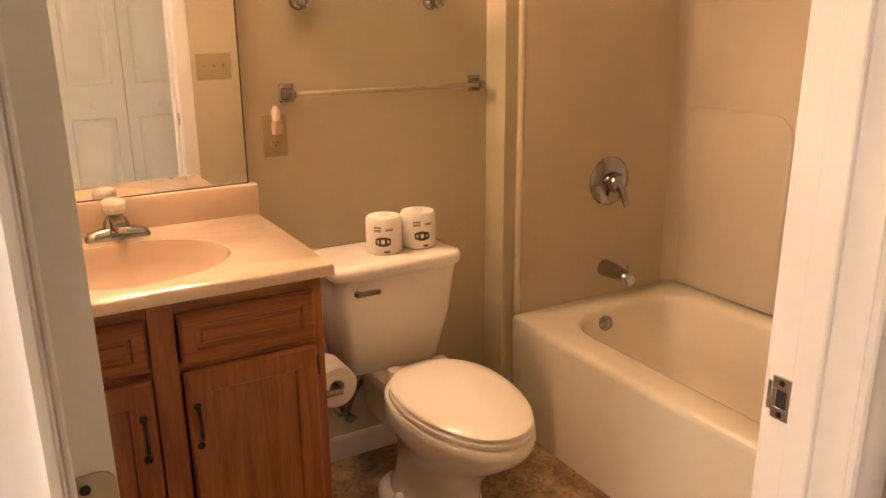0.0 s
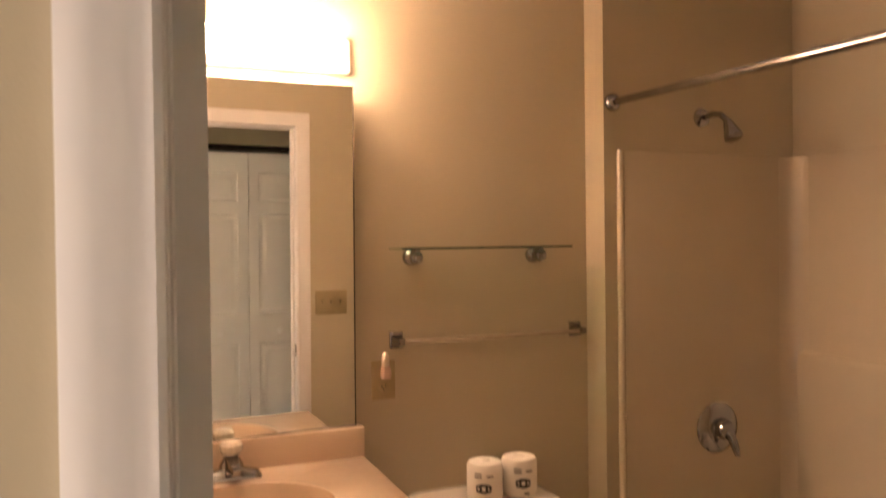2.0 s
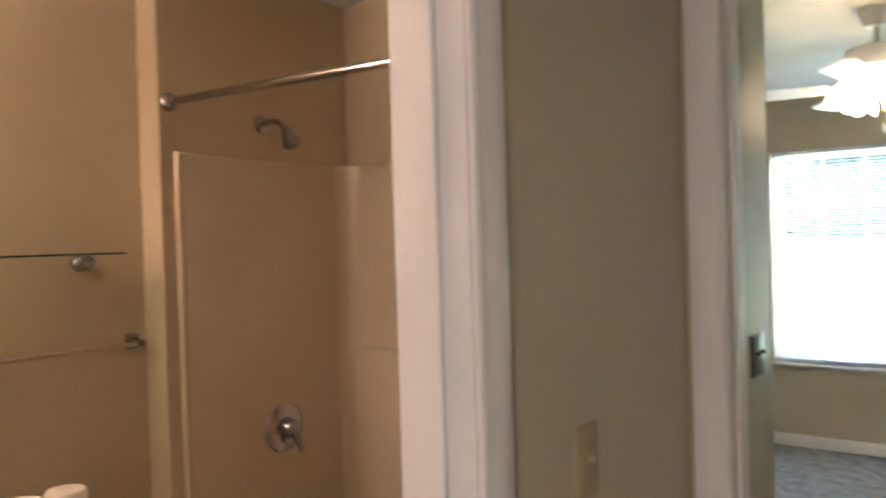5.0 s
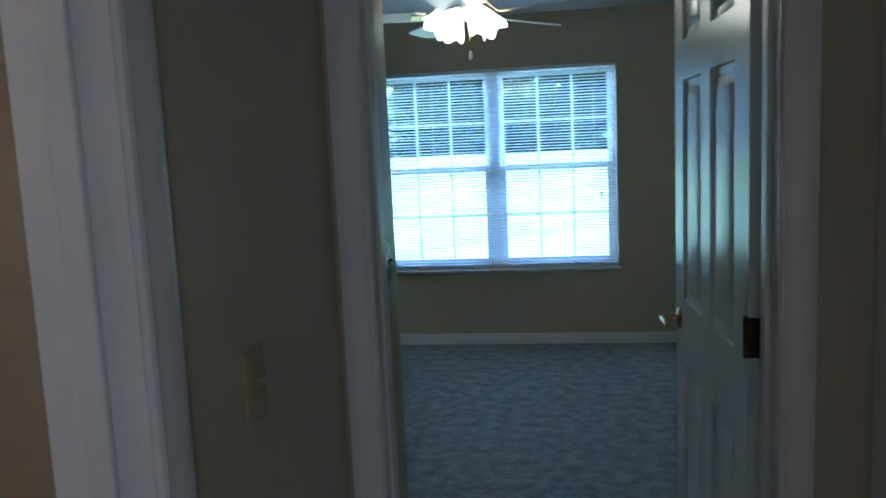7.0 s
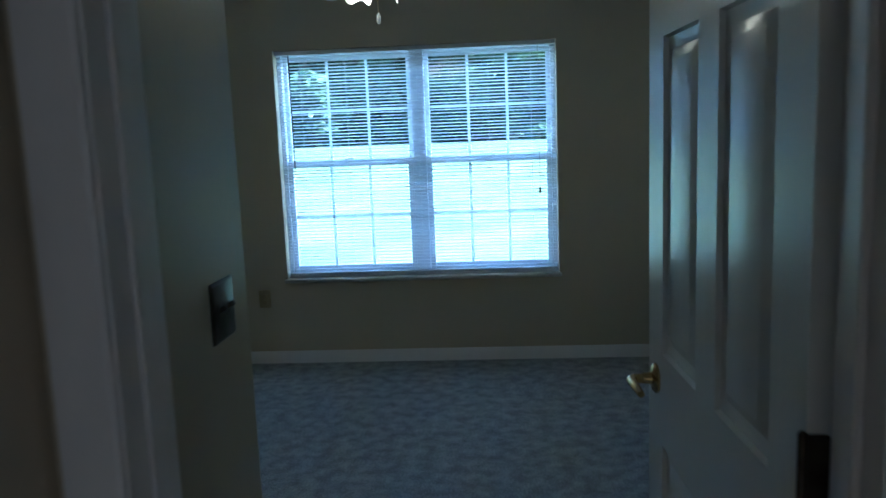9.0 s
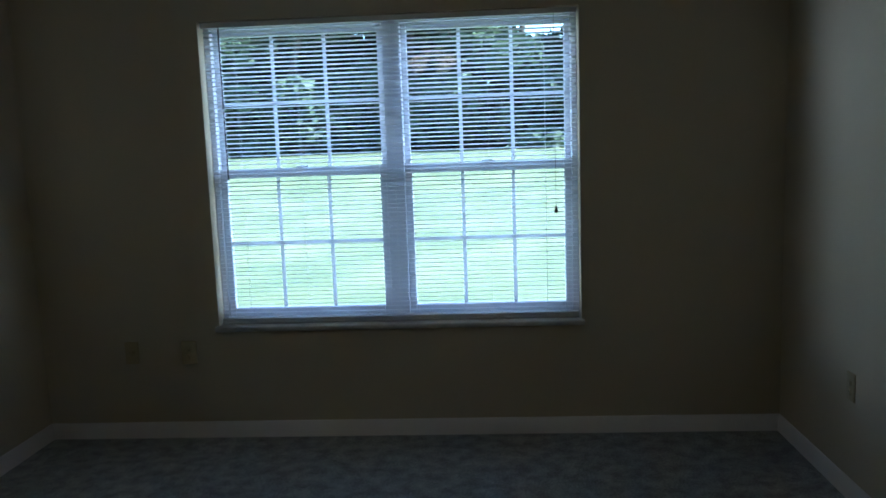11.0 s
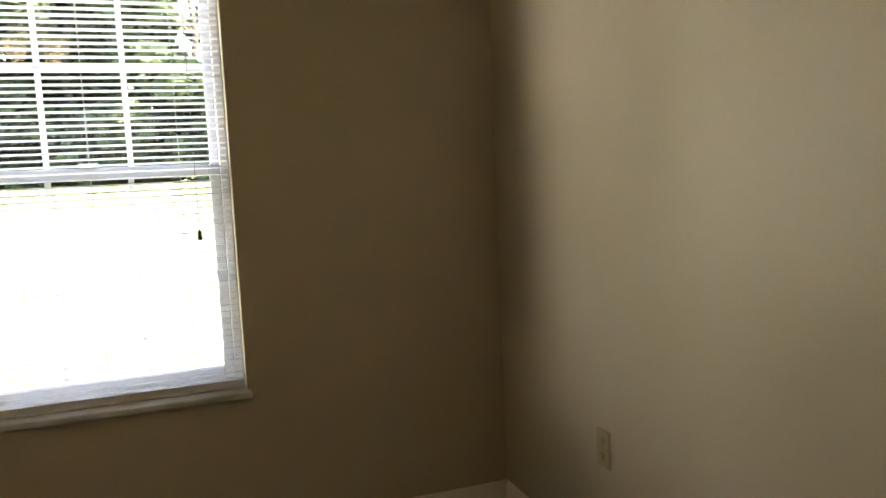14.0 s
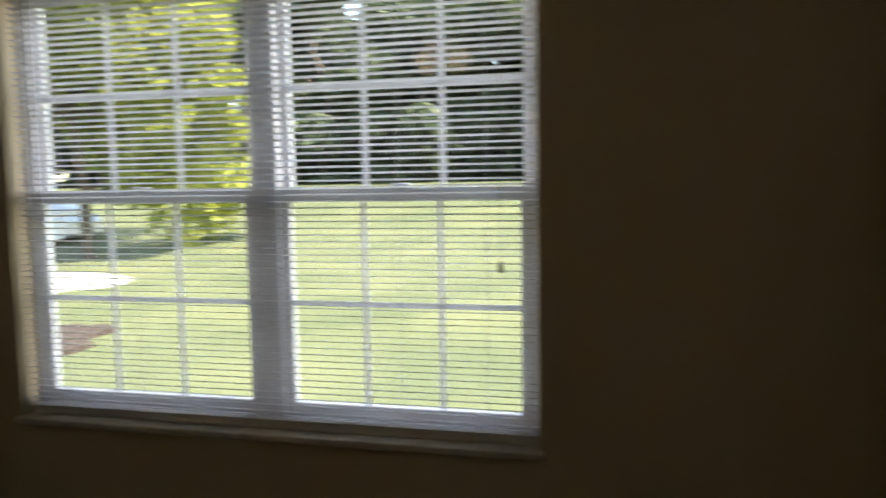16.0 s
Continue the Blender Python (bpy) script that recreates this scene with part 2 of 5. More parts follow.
def leaf_mat(name, c1, c2, through_light=0.35):
    m, t, p = nodes_of(name)
    oi, r = t.nodes.new("ShaderNodeNewGeometry"), t.nodes.new("ShaderNodeValToRGB")
    r.color_ramp.elements[0].color, r.color_ramp.elements[1].color = (*c2, 1), (*c1, 1)
    t.links.new(oi.outputs["Random Per Island"], r.inputs[0])
    t.links.new(r.outputs[0], p.inputs["Base Color"])
    p.inputs["Roughness"].default_value = 0.55
    tl, mx = t.nodes.new("ShaderNodeBsdfTranslucent"), t.nodes.new("ShaderNodeMixShader")
    t.links.new(r.outputs[0], tl.inputs[0])
    mx.inputs[0].default_value = through_light
    t.links.new(p.outputs[0], mx.inputs[1])
    t.links.new(tl.outputs[0], mx.inputs[2])
    t.links.new(mx.outputs[0], t.nodes["Material Output"].inputs[0])
    return m


MIRROR, CEIL, CARPET, SHEETV = mirror_mat(), ceiling_mat(), carpet_mat(), sheet_vinyl_mat()
SLAT = leaf_mat("blind_slat", (0.78, 0.79, 0.8), (0.74, 0.75, 0.77), 0.6)
GRILLE = leaf_mat("grille_vinyl", (0.78, 0.79, 0.82), (0.75, 0.76, 0.8), 0.4)
GRASS = mat("lawn", (0.115, 0.127, 0.058), (0.074, 0.093, 0.04), rough=0.9, scale=0.5, fine=30, bump=0.6, dist=0.03)
LEAF_NEAR = leaf_mat("maple_leaf", (0.42, 0.44, 0.1), (0.23, 0.28, 0.06), 0.55)
LEAF_FAR = leaf_mat("wood_leaf", (0.1, 0.135, 0.07), (0.05, 0.07, 0.036), 0.4)
BARK = mat("bark", (0.1, 0.075, 0.055), (0.05, 0.04, 0.03), rough=0.9, scale=6, fine=40, bump=0.8, dist=0.02, stretch=(1, 1, 0.25))
CONCRETE = mat("concrete", (0.5, 0.48, 0.45), (0.4, 0.38, 0.36), rough=0.85, scale=1.5, fine=50, bump=0.2)
# mulch brown, darkened so that the bed's shade is in the colour
SHADED_MULCH = mat("mulch", (0.06, 0.042, 0.034), (0.035, 0.024, 0.02), rough=0.95, scale=8, fine=40, bump=0.8, dist=0.03)
CARPAINT = mat("white_car_paint", (0.78, 0.78, 0.78), (0.74, 0.74, 0.75), rough=0.2, scale=2, fine=20, bump=0, coat=0.6)
CARGLASS = mat("car_glass", (0.03, 0.035, 0.04), (0.02, 0.025, 0.03), rough=0.08, bump=0)
RUBBER = mat("rubber", (0.03, 0.03, 0.03), (0.02, 0.02, 0.02), rough=0.8, fine=80)

# ---- mesh helpers ----
def box_bm(lo, hi, bevel=0.0, seg=2, bm=None):
    """A box between two corners with rounded edges, added to bm."""
    own = bmesh.new()
    g = bmesh.ops.create_cube(own, size=1.0)["verts"]
    for v in g:
        v.co = Vector([lo[i] + (v.co[i] + 0.5) * (hi[i] - lo[i]) for i in range(3)])
    if bevel:
        bmesh.ops.bevel(own, geom=own.edges[:], offset=bevel, segments=seg, profile=0.5, affect="EDGES")
    if bm is None:
        return own
    join(bm, own)
    return bm


def join(bm, other, m=None):
    me = bpy.data.meshes.new("tmp")
    other.to_mesh(me)
    other.free()
    if m is not None:
        me.transform(m)
    bm.from_mesh(me)
    bpy.data.meshes.remove(me)
    return bm


def lathe_bm(profile, seg=32, axis="z", at=(0, 0, 0), cap=True):
    """Turns (radius, height) pairs round an axis through at."""
    bm = bmesh.new()
    rings = []
    for r, h in profile:
        ring = []
        for i in range(seg):
            a = 2 * math.pi * i / seg
            c, s = r * math.cos(a), r * math.sin(a)
            co = {"z": (c, s, h), "x": (h, c, s), "y": (s, h, c)}[axis]
            ring.append(bm.verts.new(Vector(co) + Vector(at)))
        rings.append(ring)
    for a, b in zip(rings, rings[1:]):
        for i in range(seg):
            bm.faces.new((a[i], a[(i + 1) % seg], b[(i + 1) % seg], b[i]))
    if cap:
        bm.faces.new(rings[0][::-1])
        bm.faces.new(rings[-1])
    return bm


def tube_bm(points, radius, seg=12):
    """A round tube along points; radius is one number or one a point."""
    bm = bmesh.new()
    pts = [Vector(p) for p in points]
    rad = radius if isinstance(radius, (list, tuple)) else [radius] * len(pts)
    rings = []
    for i, p in enumerate(pts):
        d = (pts[min(i + 1, len(pts) - 1)] - pts[max(i - 1, 0)]).normalized()
        up = Vector((0, 0, 1)) if abs(d.z) < 0.9 else Vector((1, 0, 0))
        u = d.cross(up).normalized()
        v = d.cross(u)
        rings.append([bm.verts.new(p + rad[i] * (math.cos(a) * u + math.sin(a) * v)) for a in (2 * math.pi * k / seg for k in range(seg))])
    for a, b in zip(rings, rings[1:]):
        for i in range(seg):
            bm.faces.new((a[i], a[(i + 1) % seg], b[(i + 1) % seg], b[i]))
    bm.faces.new(rings[0][::-1])
    bm.faces.new(rings[-1])
    return bm


def loft_bm(loops, caps=(True, True)):
    bm = bmesh.new()
    rings = [[bm.verts.new(p) for p in loop] for loop in loops]
    n = len(rings[0])
    for a, b in zip(rings, rings[1:]):
        for i in range(n):
            bm.faces.new((a[i], a[(i + 1) % n], b[(i + 1) % n], b[i]))
    if caps[0]:
        bm.faces.new(rings[0][::-1])
    if caps[1]:
        bm.faces.new(rings[-1])
    return bm


def rrect(cx, cy, hx, hy, r, z, n=6):
    """A rounded rectangle as a loop of points."""
    out = []
    for k, (sx, sy) in enumerate(((1, 1), (-1, 1), (-1, -1), (1, -1))):
        for i in range(n + 1):
            a = math.pi / 2 * (k + i / n)
            out.append((cx + sx * (hx - r) + r * math.cos(a), cy + sy * (hy - r) + r * math.sin(a), z))
    return out


def oval(cx, cy, a, b, z, n=40, power=2.0, egg=0.0):
    """A superellipse loop; egg narrows it towards +x."""
    out = []
    for i in range(n):
        t = 2 * math.pi * i / n
        c, s = math.cos(t), math.sin(t)
        x = math.copysign(abs(c) ** (2 / power), c)
        y = math.copysign(abs(s) ** (2 / power), s)
        out.append((cx + a * x, cy + b * y * (1 - egg * x), z))
    return out


def mesh_of(name, bm, material, smooth=None):
    bmesh.ops.recalc_face_normals(bm, faces=bm.faces[:])
    me = bpy.data.meshes.new(name)
    bm.to_mesh(me)
    bm.free()
    me.materials.append(material)
    if smooth:
        me.shade_smooth()
        me.set_sharp_from_angle(angle=radians(smooth))
    return me


def part(name, bm, material, parent, label="", smooth=40):
    """One mesh object under a thing or a part; its points are in world metres."""
    ob = new(name, mesh_of(name, bm, material, smooth))
    ob.parent = parent
    inv = parent.matrix_basis.copy()
    up = parent.parent
    while up is not None:
        inv = up.matrix_basis @ inv
        up = up.parent
    ob.data.transform(inv.inverted())
    if label:
        ob["label"] = label
    return ob


def thing(name, at, label, category, group=""):
    ob = new(name)
    ob.empty_display_size = 0.1
    ob.matrix_basis = Matrix.Translation(at)
    return tagged(ob, label, category, group)


def solo(name, bm, material, label, category, group="", smooth=40):
    return tagged(new(name, mesh_of(name, bm, material, smooth)), label, category, group)


def structure(name, boxes, material, label, category, bevel=0.0):
    bm = bmesh.new()
    for lo, hi in boxes:
        box_bm(lo, hi, bevel, 1, bm)
    return tagged(new(name, mesh_of(name, bm, material)), label, category, kind="structure")

# ---- the plan ----
H = 2.44                                     # ceiling
XB, XH = -0.07, 0.046                        # hall's left wall: bath face, hall face
JL, JR, HEAD = 0.386, 1.215, 2.042           # bathroom door, clear
BL, BR = 0.125, 0.905                        # bedroom door, clear
YE0, YE1 = 1.96, 2.08                        # bedroom's entry wall
XM, XT = -1.655, -1.545                      # vanity wall, wall behind the tub's taps
YJ, YT = 1.80, 2.62                          # jog, tub's long wall
XR, XL, YW = 1.89, -1.80, 6.19               # bedroom walls
WX0, WX1, WZ0, WZ1 = -0.878, 0.932, 0.578, 2.068
HX = 1.04                                    # hall's right wall
Y0 = -1.6
TAN = "painted drywall in warm tan, lightly rolled"

structure("wall_hall_left", [((XB, Y0, 0), (XH, JL - 0.018, H)), ((XB, JR + 0.018, 0), (XH, YE0, H)), ((XB, JL - 0.018, HEAD + 0.018), (XH, JR + 0.018, H))],
          WALL, TAN + ", with the bathroom doorway", "wall")
structure("wall_bedroom_entry", [((XB, YE0, 0), (BL - 0.018, YE1, H)), ((BR + 0.018, YE0, 0), (XR + 0.12, YE1, H)), ((BL - 0.018, YE0, HEAD + 0.018), (BR + 0.018, YE1, H))],
          WALL, TAN + ", with the bedroom doorway", "wall")
structure("wall_bedroom_return", [((XB, YE1, 0), (0.0, YT + 0.13, H))], WALL, TAN + ", short return beside the bedroom door", "wall")
structure("wall_tub_long", [((XL - 0.12, YT, 0), (XB, YT + 0.13, H))], WALL, TAN + ", behind the tub surround", "wall")
structure("wall_vanity", [((XM - 0.12, 0.1, 0), (XM, YJ, H))], WALL, TAN + ", behind the vanity and toilet", "wall")
structure("wall_tub_taps", [((XM - 0.12, YJ, 0), (XT, YT, H))], WALL, TAN + ", boxed out behind the shower fittings", "wall")
structure("wall_bath_left", [((XM, 0.1, 0), (XB, 0.22, H))], WALL, TAN, "wall")
# opening from y -1.55 to -0.85 is unseen, made for the hall lamp
structure("wall_hall_right", [((HX, -0.85, 0), (HX + 0.11, 0.48, H)), ((HX, Y0, HEAD), (HX + 0.11, -0.85, H)), ((HX, Y0, 0), (HX + 0.11, -1.55, HEAD)), ((HX, 0.48, 2.05), (HX + 0.11, 1.959, H)), ((HX + 0.55, 0.48, 0), (HX + 0.66, 1.959, H)), ((HX + 0.11, 0.37, 0), (HX + 0.66, 0.48, H)), ((HX + 0.11, 0.48, 2.3), (HX + 0.55, 1.959, 2.4))],
          WALL, TAN + ", with a wide closet opening and an unseen doorway added for the lamp", "wall")
structure("wall_hall_back", [((XB, Y0 - 0.12, 0), (HX + 0.11, Y0, H))], WALL, TAN, "wall")
# unseen box round that opening, added to block the sun
structure("wall_lamp_alcove", [((HX + 0.6, Y0 - 0.12, 0), (HX + 0.7, -0.7, H)), ((HX + 0.11, -0.8, 0), (HX + 0.6, -0.7, H)), ((HX + 0.11, Y0 - 0.12, 0), (HX + 0.6, Y0, H)), ((HX + 0.11, Y0, HEAD + 0.2), (HX + 0.6, -0.8, H))], WALL, TAN + ", unseen box added to keep the sun out behind the hall lamp", "wall")
structure("wall_bedroom_right", [((XR, YE1, 0), (XR + 0.12, YW, H))], WALL, TAN, "wall")
structure("wall_bedroom_left", [((XL - 0.12, YT + 0.13, 0), (XL, YW, H))], WALL, TAN, "wall")
structure("wall_window", [((XL - 0.12, YW, 0), (WX0, YW + 0.16, H)), ((WX1, YW, 0), (XR + 0.12, YW + 0.16, H)), ((WX0, YW, 0), (WX1, YW + 0.16, WZ0 - 0.02)), ((WX0, YW, WZ1), (WX1, YW + 0.16, H))],
          WALL, TAN + ", with a wide twin window", "wall")
structure("floor_bathroom", [((XM, 0.22, -0.1), (XB + 0.05, YT, 0.0))], SHEETV, "brown stone-patterned sheet vinyl floor", "floor")
structure("floor_carpet", [((XB + 0.05, Y0, -0.1), (HX + 0.6, YE1, 0.0)), ((XL, YT + 0.13, -0.1), (XR, YW, 0.0)), ((0.0, YE1, -0.1), (XR, YT + 0.13, 0.0))],
          CARPET, "mottled grey cut-pile carpet, wall to wall", "carpet")
structure("ceiling_bathroom", [((XM, 0.22, H), (XB, YT, H + 0.1))], CEIL, "stomp-textured white bathroom ceiling", "ceiling")
structure("ceiling_hall", [((XH, Y0, H), (HX, YE0, H + 0.1))], CEIL, "stomp-textured white hall ceiling", "ceiling")
structure("ceiling_bedroom", [((XL, YT + 0.13, H), (XR, YW, H + 0.1)), ((0, YE1, H), (XR, YT + 0.13, H + 0.1))], CEIL, "stomp-textured white bedroom ceiling", "ceiling")


# ---- trim ----
def board(name, a, b, out, z0=0.0, h=0.083, t=0.013, label="white painted wooden baseboard with a rounded top"):
    """A moulded baseboard from a to b (x, y), standing t out from the wall towards out."""
    a, b, o = Vector((*a, 0)), Vector((*b, 0)), Vector((*out, 0))
    prof = ((0, 0), (t, 0), (t, h * 0.72), (t * 0.8, h * 0.8), (t * 0.75, h * 0.9), (t * 0.4, h * 0.98), (0, h))
    bm = loft_bm([[p + o * u + Vector((0, 0, z0 + w)) for u, w in prof] for p in (a, b)])
    return tagged(new(name, mesh_of(name, bm, TRIM, 30)), label, "baseboard", kind="structure")


board("baseboard_window", (XL, YW), (XR, YW), (0, -1))
board("baseboard_right", (XR, YE1), (XR, YW - 0.013), (-1, 0))
board("baseboard_left", (XL, YT + 0.143), (XL, YW - 0.013), (1, 0))
board("baseboard_tub_back", (XL + 0.013, YT + 0.13), (0, YT + 0.13), (0, 1))
board("baseboard_return", (0, YE1 + 0.07), (0, YT + 0.143), (1, 0))
board("baseboard_entry", (BR + 0.09, YE1), (XR - 0.013, YE1), (0, 1))
board("baseboard_hall", (XH, JR + 0.085), (XH, YE0 - 0.016), (1, 0))
board("baseboard_hall_back", (XH, Y0 + 0.002), (XH, JL - 0.085), (1, 0))
board("baseboard_bath", (XM, 0.99), (XM, YJ), (1, 0))
board("baseboard_jog", (XM + 0.013, YJ), (XT, YJ), (0, -1))

CASING = ((0, 0), (0.009, 0), (0.012, 0.006), (0.011, 0.014), (0.0125, 0.021), (0.016, 0.041), (0.0165, 0.055), (0.014, 0.063), (0, 0.063))


def casing(name, fixed, axis, sign, lo, hi, top, sides=(True, True)):
    """Door casing on a wall face: two mitred legs and a head, with a moulded profile. axis: the wall's normal."""
    def place(u, along, z):
        p = [0, 0, z]
        p[axis] = fixed + sign * u
        p[1 - axis] = along
        return p
    bm = bmesh.new()
    r = 0.003
    for k, (edge, d) in enumerate(((lo - r, -1), (hi + r, 1))):
        if sides[k]:
            join(bm, loft_bm([[place(u, edge + d * w, 0.0) for u, w in CASING], [place(u, edge + d * w, top + r + w) for u, w in CASING]]))
    join(bm, loft_bm([[place(u, lo - r - w, top + r + w) for u, w in CASING], [place(u, hi + r + w, top + r + w) for u, w in CASING]]))
    return tagged(new(name, mesh_of(name, bm, TRIM, 30)), "white moulded door casing, glossy paint", "door trim", kind="structure")


casing("trim_bath_hall", XH, 0, 1, JL, JR, HEAD)
casing("trim_bath_inside", XB, 0, -1, JL, JR, HEAD)
casing("trim_bedroom_hall", YE0, 1, -1, BL, BR, HEAD)
casing("trim_bedroom_inside", YE1, 1, 1, BL, BR, HEAD)


def jambs(name, axis, f0, f1, lo, hi, stop0, stop1):
    """Door lining: two jambs, a head and the stop strip inside it."""
    bm = bmesh.new()
    def bx(a0, a1, s0, s1, z0, z1, bev=0.0015):
        lo_, hi_ = [0, 0, z0], [0, 0, z1]
        lo_[axis], hi_[axis], lo_[1 - axis], hi_[1 - axis] = a0, a1, s0, s1
        box_bm(lo_, hi_, bev, 1, bm)
    bx(f0, f1, lo - 0.018, lo, 0, HEAD)
    bx(f0, f1, hi, hi + 0.018, 0, HEAD)
    bx(f0, f1, lo - 0.018, hi + 0.018, HEAD, HEAD + 0.018)
    bx(stop0, stop1, lo, lo + 0.006, 0, HEAD - 0.011, 0.002)
    bx(stop0, stop1, hi - 0.011, hi, 0, HEAD - 0.011, 0.002)
    bx(stop0, stop1, lo, hi, HEAD - 0.011, HEAD, 0.002)
    return tagged(new(name, mesh_of(name, bm, TRIM, 30)), "white painted door frame with a stop strip", "door frame", kind="structure")


jambs("trim_bath_frame", 0, XB - 0.001, XH + 0.001, JL, JR, -0.032, 0.004)
jambs("trim_bedroom_frame", 1, YE0 - 0.001, YE1 + 0.001, BL, BR, YE0 + 0.045, YE1 - 0.036)


# ---- doors ----
def panel_grid_bm(w, h, t, xs, zs):
    """A door leaf whose faces carry sunk frames with raised fields at xs by zs (pairs)."""
    bm = bmesh.new()
    cut_x = sorted({0.0, w, *[v for p in xs for v in p]})
    cut_z = sorted({0.0, h, *[v for p in zs for v in p]})
    for side in (0, 1):
        y0, sg = (0.0, 1) if side == 0 else (t, -1)
        for i in range(len(cut_x) - 1):
            for j in range(len(cut_z) - 1):
                a, b, c, d = cut_x[i], cut_x[i + 1], cut_z[j], cut_z[j + 1]
                if (a, b) in xs and (c, d) in zs:
                    loops = []
                    for inset, dep in ((0, 0), (0.004, 0.009), (0.012, 0.0115), (0.026, 0.0115)):
                        loops.append([(a + inset, y0 + sg * dep, c + inset), (b - inset, y0 + sg * dep, c + inset),
                                      (b - inset, y0 + sg * dep, d - inset), (a + inset, y0 + sg * dep, d - inset)])
                    join(bm, loft_bm(loops, (False, True)))
                else:
                    v = [bm.verts.new(p) for p in ((a, y0, c), (b, y0, c), (b, y0, d), (a, y0, d))]
                    bm.faces.new(v)
    for p in (((0, 0, 0), (0, t, 0), (0, t, h), (0, 0, h)), ((w, 0, 0), (w, t, 0), (w, t, h), (w, 0, h)),
              ((0, 0, 0), (w, 0, 0), (w, t, 0), (0, t, 0)), ((0, 0, h), (w, 0, h), (w, t, h), (0, t, h))):
        bm.faces.new([bm.verts.new(q) for q in p])
    bmesh.ops.remove_doubles(bm, verts=bm.verts[:], dist=0.0002)
    return bm


def raised_fields(ob, m, xs, zs, t):
    """The raised field of each sunk panel, on both faces of a leaf placed by m."""
    for a, b in xs:
        for c, d in zs:
            for y0, sg in ((0.0, 1), (t, -1)):
                bm = loft_bm([[(a + i, y0 + sg * dep, c + i), (b - i, y0 + sg * dep, c + i), (b - i, y0 + sg * dep, d - i), (a + i, y0 + sg * dep, d - i)]
                              for i, dep in ((0.0262, 0.0118), (0.028, 0.0112), (0.046, 0.0032), (0.048, 0.0028))])
                bm.transform(m)
                part("raised_panel", bm, DOORP, ob)


DOOR_Z = [(0.2, 0.82), (1.015, 1.65), (1.76, 1.93)]


def hinge_bm(h=0.086, w=0.033, t=0.0025):
    """Hinge leaf lying in the x-z plane with two round corners, and its knuckle at x = 0."""
    pts = []
    for x, z, r in ((0, 0, 0), (w, 0, 0.012), (w, h, 0.012), (0, h, 0)):
        if r == 0:
            pts.append((x, z))
        else:
            a0 = -math.pi / 2 if z == 0 else 0
            cz = r if z == 0 else h - r
            pts += [(w - r + r * math.cos(a0 + math.pi / 2 * k / 5), cz + r * math.sin(a0 + math.pi / 2 * k / 5)) for k in range(6)]
    bm = loft_bm([[(x, 0, z) for x, z in pts], [(x, t, z) for x, z in pts]])
    join(bm, lathe_bm([(0.0055, 0), (0.0055, h), (0.003, h + 0.004)], 12, at=(-0.003, 0.001, 0)))
    return bm


def screws(parent, spots, normal, material=STEEL):
    for p in spots:
        d = Vector(normal)
        part("screw", tube_bm([Vector(p) - d * 0.001, Vector(p) + d * 0.0006, Vector(p) + d * 0.0011], [0.0042, 0.0042, 0.002], 12), material, parent)


# bathroom door, swung back square to its wall; its hinge edge faces the hall
bath_door = tagged(thing("door_1", (XB - 0.004, JL, 0), "white six-panel bathroom door, standing open at a right angle", "door"), kind="structure")
dw = 0.81
m = Matrix.Translation((XB - 0.012 - dw, JL + 0.002, 0.012))
bm = panel_grid_bm(dw, 2.02, 0.035, [(0.12, 0.355), (0.455, 0.69)], DOOR_Z)
bm.transform(m)
part("leaf", bm, DOORP, bath_door)
raised_fields(bath_door, m, [(0.12, 0.355), (0.455, 0.69)], DOOR_Z, 0.035)
for z in (0.31, 0.995, 1.746):
    hb = hinge_bm()
    hb.transform(Matrix.Translation((XB - 0.0095, JL + 0.0035, z)) @ Matrix.Rotation(radians(90), 4, "Z"))
    hg = part("hinge", hb, HINGEM, bath_door, "tarnished steel hinge leaf with three dark screws")
    screws(hg, [(XB - 0.0088, JL + 0.013, z + 0.012), (XB - 0.0088, JL + 0.023, z + 0.043), (XB - 0.0088, JL + 0.013, z + 0.074)], (1, 0, 0), BRONZE)

# bedroom door, open into the room
bed_door = tagged(thing("door_2", (BR, YE1, 0), "white six-panel bedroom door, wide open into the room", "door"), kind="structure")
md = Matrix.Translation((BR - 0.02, YE1 + 0.022, 0.012)) @ Matrix.Rotation(radians(92.5), 4, "Z")
bm = panel_grid_bm(0.762, 2.02, 0.035, [(0.11, 0.33), (0.432, 0.652)], DOOR_Z)
bm.transform(md @ Matrix.Translation((0, -0.035, 0)))
part("leaf", bm, DOORP, bed_door)
raised_fields(bed_door, md @ Matrix.Translation((0, -0.035, 0)), [(0.11, 0.33), (0.432, 0.652)], DOOR_Z, 0.035)
for z in (0.31, 1.035, 1.765):
    hb = hinge_bm()
    hb.transform(Matrix.Translation((BR - 0.022, YE1 + 0.0185, z)))
    part("hinge", hb, BRONZE, bed_door, "dark hinge leaf on the door's edge")
for side in (-1, 1):
    off = 0.0 if side > 0 else -0.035
    kb = lathe_bm([(0.032, 0), (0.032, 0.004), (0.027, 0.009), (0.013, 0.012), (0.011, 0.03)], 24, "y")
    join(kb, tube_bm([(0, 0.03, 0), (0, 0.048, 0), (0.012, 0.056, 0), (0.05, 0.058, 0.002), (0.1, 0.056, 0.0)], [0.01, 0.011, 0.011, 0.009, 0.007], 12))
    kb.transform(md @ Matrix.Translation((0.762 - 0.065, off, 0.952)) @ Matrix.Diagonal((-1, side, 1, 1)))
    part("lever_handle", kb, BRASS, bed_door, "polished brass lever handle")


